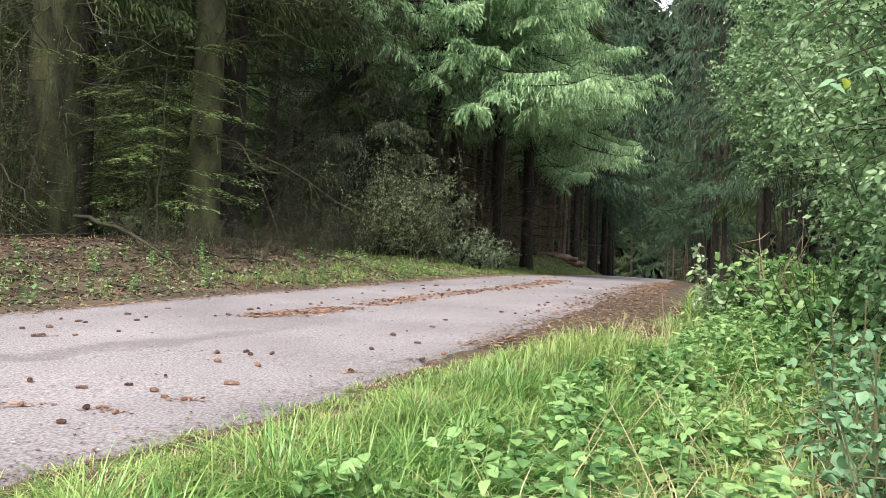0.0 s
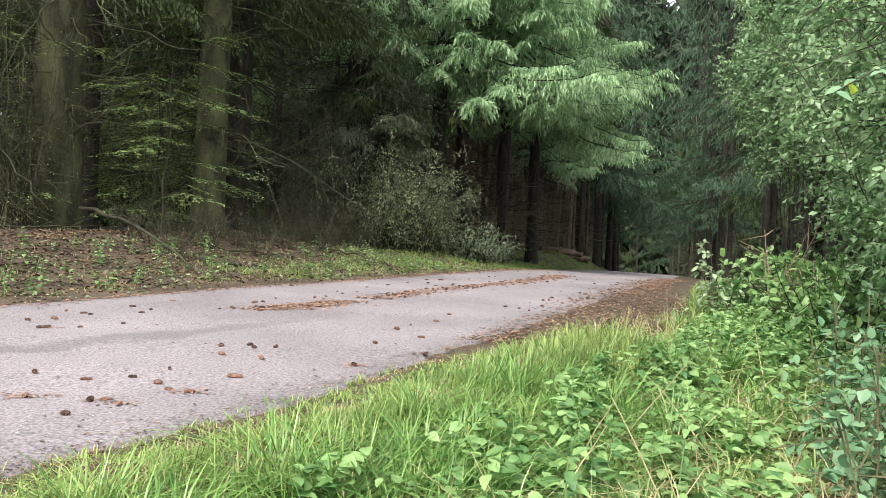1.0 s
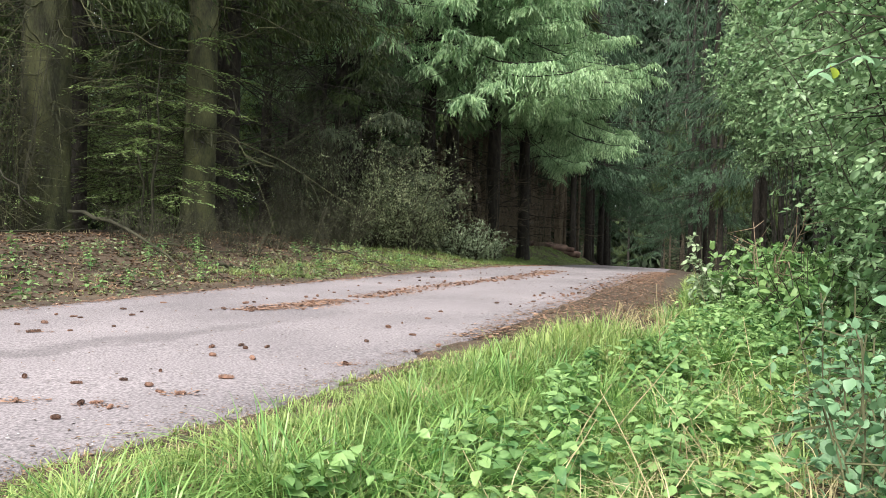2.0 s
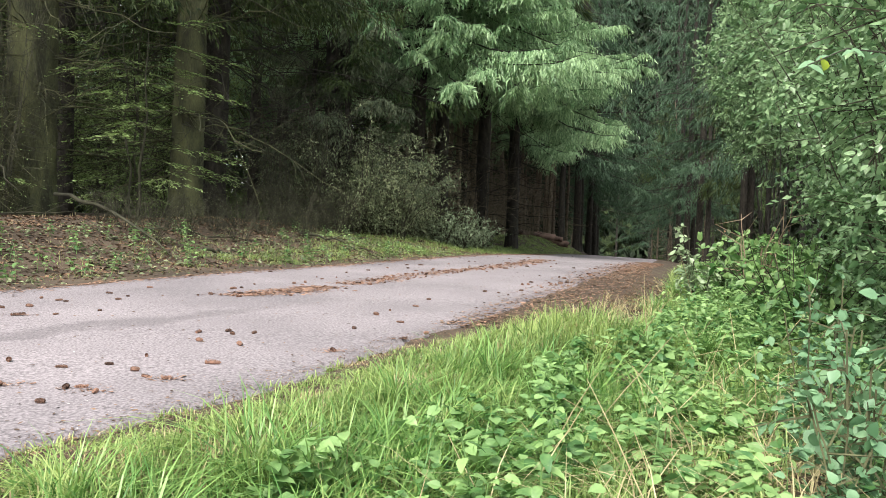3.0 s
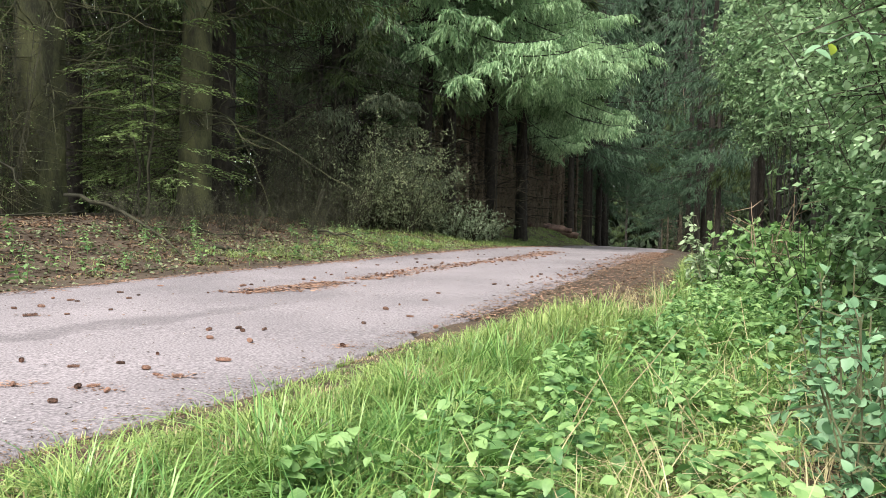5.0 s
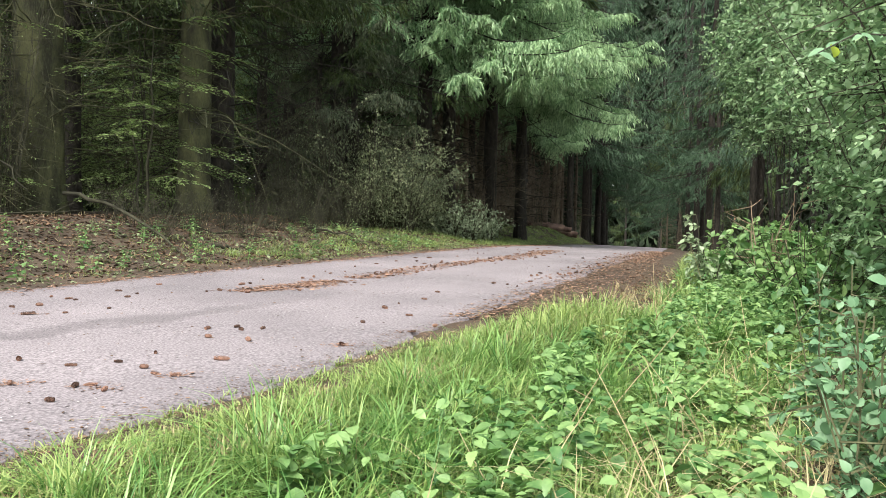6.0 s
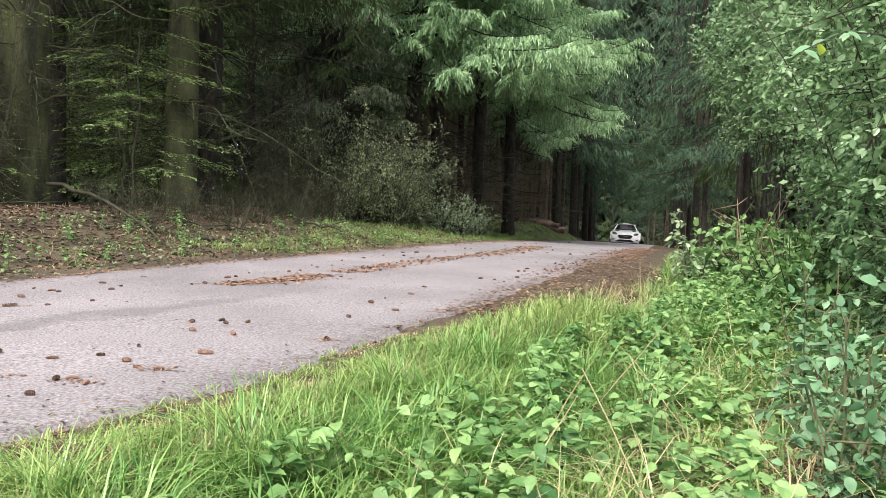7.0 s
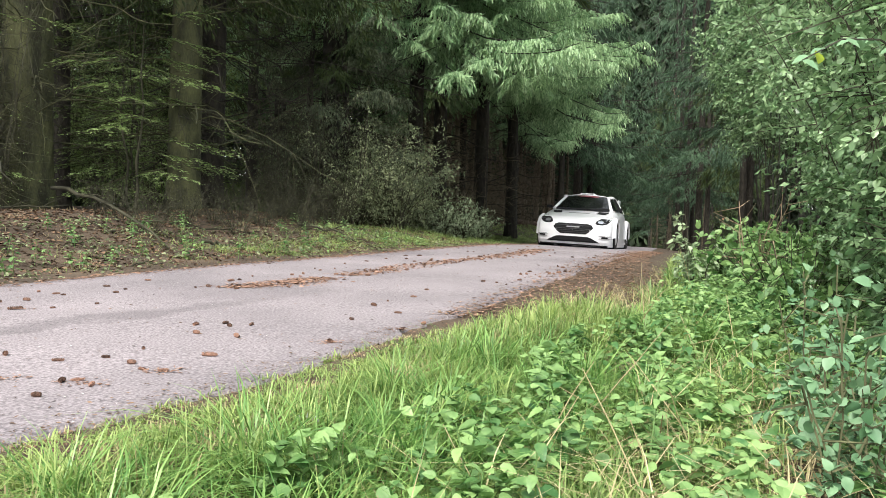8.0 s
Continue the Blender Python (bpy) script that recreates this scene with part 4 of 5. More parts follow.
BAND_Y = [4.96, 5.25, 5.62, 6.09, 6.67, 7.34, 8.1, 8.97, 10.47, 11.9, 13.5]
BAND_X = [-1.3, -1.03, -0.85, -0.56, -0.32, -0.02, 0.34, 0.78, 1.37, 1.73, 2.3]
for k, (x, y) in enumerate(LONE + LONE_FAR):
    cone(x, y, k)
for k in range(150):
    y = rng.uniform(4.93, 5.25) if k < 14 else 6.0 + 6.2 * rng.random() ** 1.2
    cone(float(np.interp(y, BAND_Y, BAND_X)) + rng.normal(0, 0.07 + 0.008 * y), y, k)
for k in range(40):
    y = 6.5 + 8.5 * rng.random()
    cone(float(lane_r(y)) - abs(rng.normal(0, 0.22)), y, k)
for k in range(12):
    y = 7 + 10 * rng.random()
    cone(float(lane_l(y)) + rng.uniform(0.1, 1.2), y, k)


def band_litter(n, place, size, z):
    s = Shape()
    y, x = place(n)
    th = rng.random(n) * 6.283
    p = np.stack([x, y, np.where(x > lane_r(y), ground_z(x, y) - 0.015, lane_top(x, y) - 0.02) + z + 0.006 * rng.random(n)], 1)
    d = np.stack([np.cos(th), np.sin(th), rng.normal(0, 0.06, n)], 1)
    L = size * rng.uniform(0.4, 1.4, n)
    leaves(s, p, d, np.array([0, 0, 1.0]) + rng.normal(0, 0.2, (n, 3)), L, L * rng.uniform(0.15, 0.5, n), 0.1)
    return s


M_NEEDLES_DRY = mat("dry red-brown needles", (0.13, 0.07, 0.047), (0.38, 0.235, 0.165), 4, 0.9, 0, island=0.8)


def along_band(n):
    y = np.where(rng.random(n) < 0.3, rng.uniform(5.0, 5.8, n), 6.0 + 6.5 * rng.random(n) ** 1.2)
    gap = (np.sin(y * 5.1) + np.sin(y * 2.3 + 1)) * 0.05
    return y, np.interp(y, BAND_Y, BAND_X) + rng.normal(0, 0.07 + np.abs(gap) * 0.6, n)


def along_near_edge(n):
    y = 1.0 + 3.5 * rng.random(n)
    return y, lane_r(y) - 0.12 * np.abs(rng.normal(0, 0.7, n)) + 0.3 * rng.random(n)


def along_edge(n):
    y = 4.0 + 13.5 * rng.random(n) ** 1.1
    w = np.interp(y, [4, 5, 8, 18], [0.18, 0.3, 0.5, 0.5])
    return y, lane_r(y) - 0.7 * w * np.abs(rng.normal(0, 0.5, n)) + (0.16 + (0.5 - 0.3 * smooth01((y - 7) / 5)) * smooth01((y - 3.4) / 1.6)) * rng.random(n)


def along_far_edge(n):
    y = 2.5 + 20 * rng.random(n)
    return y, lane_l(y) + np.abs(rng.normal(0, 0.12, n)) - 0.05


def strewn(n):
    y = 1.5 + 12 * rng.random(n) ** 1.3
    u = rng.random(n)
    return y, lane_l(y) * u + lane_r(y) * (1 - u)


stuff("needle_litter", band_litter(6000, along_band, 0.035, 0.021), M_NEEDLES_DRY, "strip of crushed red-brown needles on the lane", "needle litter")
stuff("needle_litter", band_litter(5000, along_near_edge, 0.014, 0.022), M_LITTER, "fine brown crumbs along the asphalt edge", "needle litter")
stuff("needle_litter", band_litter(8500, along_edge, 0.034, 0.021), M_LITTER, "brown litter heaped along the lane's edge", "needle litter")
stuff("needle_litter", band_litter(7500, along_edge, 0.03, 0.023), M_NEEDLES_DRY, "red-brown needles in the litter along the lane", "needle litter")
stuff("needle_litter", band_litter(5000, along_far_edge, 0.04, 0.021), M_NEEDLES_DRY, "red-brown needles along the far edge", "needle litter")
M_STONE = mat("pale grit stones", (0.3, 0.28, 0.27), (0.6, 0.57, 0.55), 30, 0.8, 0, island=0.6)
stuff("grit", band_litter(2200, strewn, 0.011, 0.021), M_STONE, "pale stone chips on the asphalt", "grit")


def crushed(n):
    c = np.array([(-1.05, 2.39), (-2.07, 3.89), (-0.08, 3.52), (-0.86, 2.57), (-0.37, 3.17), (-1.34, 2.42)])[rng.integers(0, 6, n)]
    return c[:, 1] + rng.normal(0, 0.022, n), c[:, 0] + rng.normal(0, 0.045, n)


stuff("needle_litter", band_litter(420, crushed, 0.02, 0.021), M_NEEDLES_DRY, "crushed reddish cone scales on the asphalt", "needle litter")
stuff("grit", band_litter(2600, strewn, 0.018, 0.021), M_LITTER, "small crumbs and twigs strewn over the asphalt", "grit")


def stick(a, b, r, sag=0.0, label="fallen dead branch on the bank", twigs=3):
    t = thing("fallen_branch", label, "branch", "fallen branches")
    s = Shape()
    a, b = np.array(a, float), np.array(b, float)
    u = np.linspace(0, 1, 9)[:, None]
    pts = a + (b - a) * u + rng.normal(0, 0.02, (9, 3))
    pts[:, 2] += ground_z(pts[:, 0], pts[:, 1]) + r * 0.8 - sag * 4 * (u * (1 - u))[:, 0]
    s.tube(pts, np.linspace(r, r * 0.35, 9), 6)
    part("stem", s, M_TWIG, t, smooth=True)
    for k in range(twigs):
        q = Shape()
        c = pts[2 + 2 * k]
        q.tube(curve_points(c, unit(np.array([*(b - a)[:2], 0]) / 2 + rng.normal(0, 0.5, 3) + np.array([0, 0, 0.5])), 0.35, 0.2, 0, 5, rng), np.linspace(r * 0.4, 0.002, 5), 4)
        part("twig", q, M_TWIG, t)


stick((-4.6, 9.4, 0.25), (-2.55, 7.7, 0.0), 0.028, 0.0, "long fallen branch sloping down the bank")
stick((-1.9, 11.2, 0.05), (-0.75, 10.3, 0.02), 0.018)
stick((-2.5, 8.5, 0.02), (-2.1, 8.8, 0.03), 0.025, label="short broken bark-stripped branch on the bank", twigs=0)
stick((-5.9, 9.3, 1.3), (-4.45, 8.3, 0.25), 0.016, 0.0, "pale leaning dead branch against a spruce", 2)
stick((-3.3, 9.2, 0.03), (-2.2, 9.9, 0.05), 0.014)
stick((-5.2, 8.2, 0.03), (-4.1, 8.9, 0.04), 0.016)

M_LOGBARK = mat("red-brown log bark", (0.06, 0.034, 0.027), (0.36, 0.235, 0.18), 3, 0.9, 0.7, 30, span=(0.3, 0.95))
M_LOGEND = mat("sawn log end", (0.25, 0.15, 0.1), (0.42, 0.28, 0.2), 12, 0.8, 0.2)


def log(x, y, lift, length, r, turn, tilt=0.0):
    t = thing("felled_log", "felled spruce log with flaking red-brown bark by the lane", "log", "log pile",
              at=pose(x, y, float(ground_z(x, y)) + r * 0.85 + lift, 0, tilt, turn))
    s = Shape()
    n = 10
    pts = np.stack([np.linspace(-length / 2, length / 2, n), rng.normal(0, 0.012, n), rng.normal(0, 0.012, n)], 1)
    s.tube(pts, r * (1 + rng.normal(0, 0.03, n)), 12, False)
    part("bark", s, M_LOGBARK, t, smooth=True)
    for e in (-1, 1):
        q = Shape()
        q.tube(np.array([[e * (length / 2 - 0.02), 0, 0], [e * (length / 2 + 0.003), 0, 0]]), r * 0.97, 12)
        part("sawn_end", q, M_LOGEND, t)


for q in ((4.75, 36.3, 0.02, 1.3, 0.18, -8, 2), (5.0, 36.8, 0.0, 1.0, 0.15, 20, -3), (6.0, 36.4, 0.0, 1.5, 0.15, -14, 12), (5.4, 35.9, 0.0, 1.9, 0.12, -6, 6), (5.6, 36.9, 0.12, 1.2, 0.13, 10, 7)):
    log(*q)


# ---- small verge details ----
def dry_stalk(x, y, length, lean, heading):
    s = Shape()
    h = math.radians(heading)
    d = np.array([math.cos(h) * math.sin(lean), math.sin(h) * math.sin(lean), math.cos(lean)])
    z = float(ground_z(x, y)) - 0.02
    s.tube(curve_points(np.array([x, y, z]), d, length, 0.12, 0, 7, rng, 0.03), np.linspace(0.0028, 0.001, 7), 5, False)
    tagged(part("dry_stalk", s, M_STRAW), "long dry straw-coloured stalk leaning in the herbs", "stalk", "dry stalks")


for k in range(34):
    y = 1.6 + 2.6 * rng.random()
    d = 0.9 + 0.9 * rng.random()
    dry_stalk(float(lane_r(y)) + d, y, rng.uniform(0.3, 0.7), rng.uniform(0.4, 1.25), rng.uniform(0, 360))
dry_stalk(2.1, 5.6, 0.75, 0.35, 200)
dry_stalk(1.75, 3.9, 0.7, 0.8, 30)

# scattered plants and twigs on the bank across the lane
for k in range(95):
    p = scatter(1, 4.4, 12.0, 0.25, 2.4, -1, rng)[0]
    t = thing("bank_herb", "low green herb growing through brown litter on the bank", "herb", "bank herbs",
              at=pose(*p, rng.normal(0, 8), rng.normal(0, 8), rng.random() * 360))
    st, lf, singles = HERBS[(0, 2, 4)[k % 3]]
    part("stem", st, None, t)
    for leaf in singles:
        part("leaf", leaf, None, t)
for k in range(22):
    p = scatter(1, 4.0, 14.0, 0.5, 4.0, -1, rng)[0]
    a, L = rng.random() * 6.283, rng.uniform(0.25, 0.9)
    stick((p[0], p[1], 0.01), (p[0] + L * math.cos(a), p[1] + L * math.sin(a), 0.03), rng.uniform(0.005, 0.012), twigs=1)

M_PAPER = mat("white paper scrap", (0.42, 0.42, 0.42), (0.7, 0.7, 0.7), 20, 0.8, 0.2)
scrap = Shape()
g = np.array([[(i * 0.012, j * 0.013, 0.01 * math.sin(2.1 * i + j) + 0.006 * math.cos(3 * j - i)) for j in range(5)] for i in range(5)]).reshape(-1, 3)
scrap.add(np.concatenate([g, g - (0, 0, 0.002)]), [(i * 5 + j, i * 5 + j + 1, i * 5 + j + 6, i * 5 + j + 5) for i in range(4) for j in range(4)]
          + [(25 + i * 5 + j + 5, 25 + i * 5 + j + 6, 25 + i * 5 + j + 1, 25 + i * 5 + j) for i in range(4) for j in range(4)])
paper = tagged(part("paper_scrap", scrap, M_PAPER), "small crumpled white scrap lying in the grass", "litter")
paper.matrix_basis = pose(-0.29, 2.02, float(ground_z(-0.29, 2.02)) + 0.045, 12, 10, 30)

# a leafy twig that hangs out of the hedge
TWIG = thing("hanging_twig", "thin leafy twig with a bright yellow-green leaf hanging from the hedge", "twig", at=pose(1.55, 2.35, 1.128))
tw = np.array([(0, 0, 0), (-0.22, -0.16, 0.03), (-0.45, -0.38, -0.02), (-0.66, -0.6, -0.12)])
stem = Shape()
stem.tube(tw, np.linspace(0.004, 0.0015, 4), 5, False)
part("stem", stem, M_TWIG, TWIG)
M_BRIGHT = mat("yellow-green leaf", (0.3, 0.42, 0.04), (0.5, 0.62, 0.08), 12, 0.45, 0, piece=0.2, through_light=0.5)
for k in range(15):
    u = 0.15 + 0.85 * k / 14
    q = np.array([np.interp(u, [0, 0.33, 0.66, 1], tw[:, c]) for c in range(3)])
    one = Shape()
    leaves(one, q[None], np.array([[(-1) ** k * 0.7 - 0.3, 0.5 - (k % 3) * 0.4, -0.25]]), np.array([[0.2, -0.5, 0.8]]) + rng.normal(0, 0.2, (1, 3)), np.array([0.044]), np.array([0.033]), 0.1, True, 0.2)
    part("leaf", one.mesh("leaf", M_BRIGHT if k == 12 else M_BLUISH, True), None, TWIG)


# ---- the rally car: front towards -y, wheels on z = 0 ----
M_WHITE = mat("white car paint", (0.86, 0.86, 0.88), (0.92, 0.92, 0.94), 2, 0.28, 0.0, coat=0.6)
M_BLACK = mat("black plastic", (0.008, 0.008, 0.009), (0.02, 0.02, 0.022), 20, 0.75, 0.1)
M_BLACK.node_tree.nodes["Principled BSDF"].inputs["Specular IOR Level"].default_value = 0.15
M_TYRE = mat("dusty tyre rubber", (0.015, 0.015, 0.015), (0.05, 0.045, 0.04), 12, 0.9, 0.2)
M_RIM = mat("white wheel rim", (0.5, 0.5, 0.5), (0.66, 0.66, 0.66), 10, 0.4, 0.0)
M_GREY = mat("grey trim", (0.2, 0.2, 0.21), (0.32, 0.32, 0.33), 15, 0.5, 0.0)
M_SLAT = mat("dark grille slats", (0.03, 0.03, 0.032), (0.06, 0.06, 0.064), 15, 0.6, 0.0)
M_LAMP = mat("headlamp lens", (0.35, 0.37, 0.4), (0.6, 0.62, 0.66), 25, 0.1, 0.0, metal=0.7)
M_RED = mat("dull red strip", (0.16, 0.04, 0.05), (0.25, 0.07, 0.08), 15, 0.5, 0.0)


def glass_material(name, tint):
    m = bpy.data.materials.new(name)
    m.use_nodes = True
    b = m.node_tree.nodes["Principled BSDF"]
    b.inputs["Base Color"].default_value = (*tint, 1)
    b.inputs["Roughness"].default_value = 0.03
    b.inputs["Transmission Weight"].default_value = 0.9
    b.inputs["IOR"].default_value = 1.3
    b.inputs["Specular IOR Level"].default_value = 0.2
    return m


M_GLASS = glass_material("windscreen glass", (0.05, 0.055, 0.06))
M_DARK_GLASS = glass_material("dark tinted glass", (0.03, 0.035, 0.04))
SLICE_Z = [0.045, 0.16, 0.40, 0.55, 0.64, 0.72, 0.80, 0.88, 0.94, 0.965]
SLICE_F = [-1.97, -2.04, -2.06, -2.02, -1.94, -1.76, -1.42, -1.05, -0.74, -0.66]
SLICE_B = [1.92, 1.98, 2.02, 2.03, 2.03, 2.02, 2.0, 1.97, 1.92, 1.85]
SLICE_W = [0.92, 0.935, 0.935, 0.93, 0.92, 0.90, 0.875, 0.85, 0.81, 0.77]
BACK_N = 5.0


def front_y(x, z):
    """The y of the car's nose at (x, z)."""
    f, b, w = (np.interp(z, SLICE_Z, q) for q in (SLICE_F, SLICE_B, SLICE_W))
    half = (b - f) / 2
    r = np.clip(np.abs(x) / w, 0, 0.9995)
    return f + 0.2 * r ** 2.2 + (half - 0.2) * (1 - (1 - r ** 30) ** 0.4)


def bonnet_z(x, y):
    zs = np.linspace(0.5, 0.965, 200)
    return float(np.interp(y, [float(front_y(x, z)) for z in zs], zs))


def body_shape():
    s = Shape()
    n = 72
    rings = []
    for z in np.interp(np.linspace(0, 9, 37), range(10), SLICE_Z):
        f, b, w = (float(np.interp(z, SLICE_Z, q)) for q in (SLICE_F, SLICE_B, SLICE_W))
        mid, half = (f + b) / 2, (b - f) / 2
        ring = []
        for k in range(n):
            a = 2 * math.pi * k / n
            c, sn = math.cos(a), math.sin(a)
            x = w * math.copysign(abs(c) ** 0.36, c)
            if sn < 0:
                y = float(front_y(x, z))
            else:
                y = mid + half * (1 - min(abs(x) / w, 0.999) ** (BACK_N * 2)) ** 0.5
            ring.append((x, y, z))
        rings.append(ring)
    s.add(np.array(rings).reshape(-1, 3), [(i * n + j, i * n + (j + 1) % n, (i + 1) * n + (j + 1) % n, (i + 1) * n + j) for i in range(36) for j in range(n)]
          + [tuple(range(n))[::-1]])
    return s


def nose_panel(rows, cols=8, proud=0.008, sink=0.02):
    """A thin solid that follows the nose; rows of (z, x from, x to)."""
    s = Shape()
    grid = []
    for z, a, b in rows:
        for x in np.linspace(a, b, cols + 1):
            grid.append((x, float(front_y(x, z)), z))
    g = np.array(grid)
    k, m = cols + 1, len(rows)
    top, low = g + (0, -proud, 0), g + (0, sink, 0)
    f = [(i * k + j, (i + 1) * k + j, (i + 1) * k + j + 1, i * k + j + 1) for i in range(m - 1) for j in range(cols)]
    rim = [i for i in range(k)] + [i * k + cols for i in range(1, m)] + [(m - 1) * k + j for j in range(cols - 1, -1, -1)] + [i * k for i in range(m - 2, 0, -1)]
    n = k * m
    f += [(rim[i], rim[(i + 1) % len(rim)], rim[(i + 1) % len(rim)] + n, rim[i] + n) for i in range(len(rim))]
    s.add(np.concatenate([top, low]), f)
    return s


def patch(corners, nu=6, nv=4, bulge=(0, 0, 0), thick=0.006):
    """A curved thin pane between four corners."""
    a, b, c, d = (np.array(q, float) for q in corners)
    s = Shape()
    nrm = unit(np.cross(b - a, d - a))
    v = []
    for off in (0, thick):
        for i in range(nv + 1):
            for j in range(nu + 1):
                u, w = j / nu, i / nv
                p = (a * (1 - u) + b * u) * (1 - w) + (d * (1 - u) + c * u) * w
                v.append(p + np.array(bulge) * (4 * u * (1 - u)) + nrm * off)
    k = nu + 1
    n = k * (nv + 1)
    f = [(i * k + j, (i + 1) * k + j, (i + 1) * k + j + 1, i * k + j + 1) for i in range(nv) for j in range(nu)]
    f += [tuple(q + n for q in reversed(g)) for g in f]
    rim = list(range(k)) + [i * k + nu for i in range(1, nv + 1)] + [nv * k + j for j in range(nu - 1, -1, -1)] + [i * k for i in range(nv - 1, 0, -1)]
    f += [(rim[i], rim[(i + 1) % len(rim)], rim[(i + 1) % len(rim)] + n, rim[i] + n) for i in range(len(rim))]
    s.add(v, f)
    return s


def slab(x0, x1, y0, y1, z0, z1, bevel=0.012):
    bm = bmesh.new()
    bmesh.ops.create_cube(bm, size=1)
    for v in bm.verts:
        v.co = Vector(((x0 + x1) / 2 + v.co.x * (x1 - x0), (y0 + y1) / 2 + v.co.y * (y1 - y0), (z0 + z1) / 2 + v.co.z * (z1 - z0)))
    bmesh.ops.bevel(bm, geom=bm.edges[:], offset=bevel, segments=2, affect="EDGES", profile=0.5)
    me = bpy.data.meshes.new("slab")
    bm.to_mesh(me)
    bm.free()
    return me


def slab_part(name, box, material, parent, label="", bevel=0.012):
    me = slab(*box, bevel=bevel)
    me.materials.append(material)
    return part(name, me, None, parent, label)


def arc_band(r0, r1, x0, x1, a0, a1, n=18):
    """A wheel-arch lip: part of a ring about the x axis."""
    s = Shape()
    v = []
    for k in range(n + 1):
        a = a0 + (a1 - a0) * k / n
        for r, x in ((r0, x0), (r0, x1), (r0 + (r1 - r0) * 0.4, x1 + 0.006), (r1, x0 + (x1 - x0) * 0.3), (r1, x0)):
            v.append((x, r * math.cos(a), r * math.sin(a)))
    s.add(v, [(5 * k + j, 5 * k + (j + 1) % 5, 5 * k + 5 + (j + 1) % 5, 5 * k + 5 + j) for k in range(n) for j in range(5)] + [(0, 1, 2, 3, 4), tuple(5 * n + j for j in (4, 3, 2, 1, 0))])
    return s


def ring_shape(profile, n=28):
    """Turns (x, r) round the x axis."""
    s = Shape()
    m = len(profile)
    v = [(x, r * math.cos(2 * math.pi * k / n), r * math.sin(2 * math.pi * k / n)) for k in range(n) for x, r in profile]
    s.add(v, [(k * m + j, k * m + j + 1, ((k + 1) % n) * m + j + 1, ((k + 1) % n) * m + j) for k in range(n) for j in range(m - 1)])
    return s


WHEELS = []


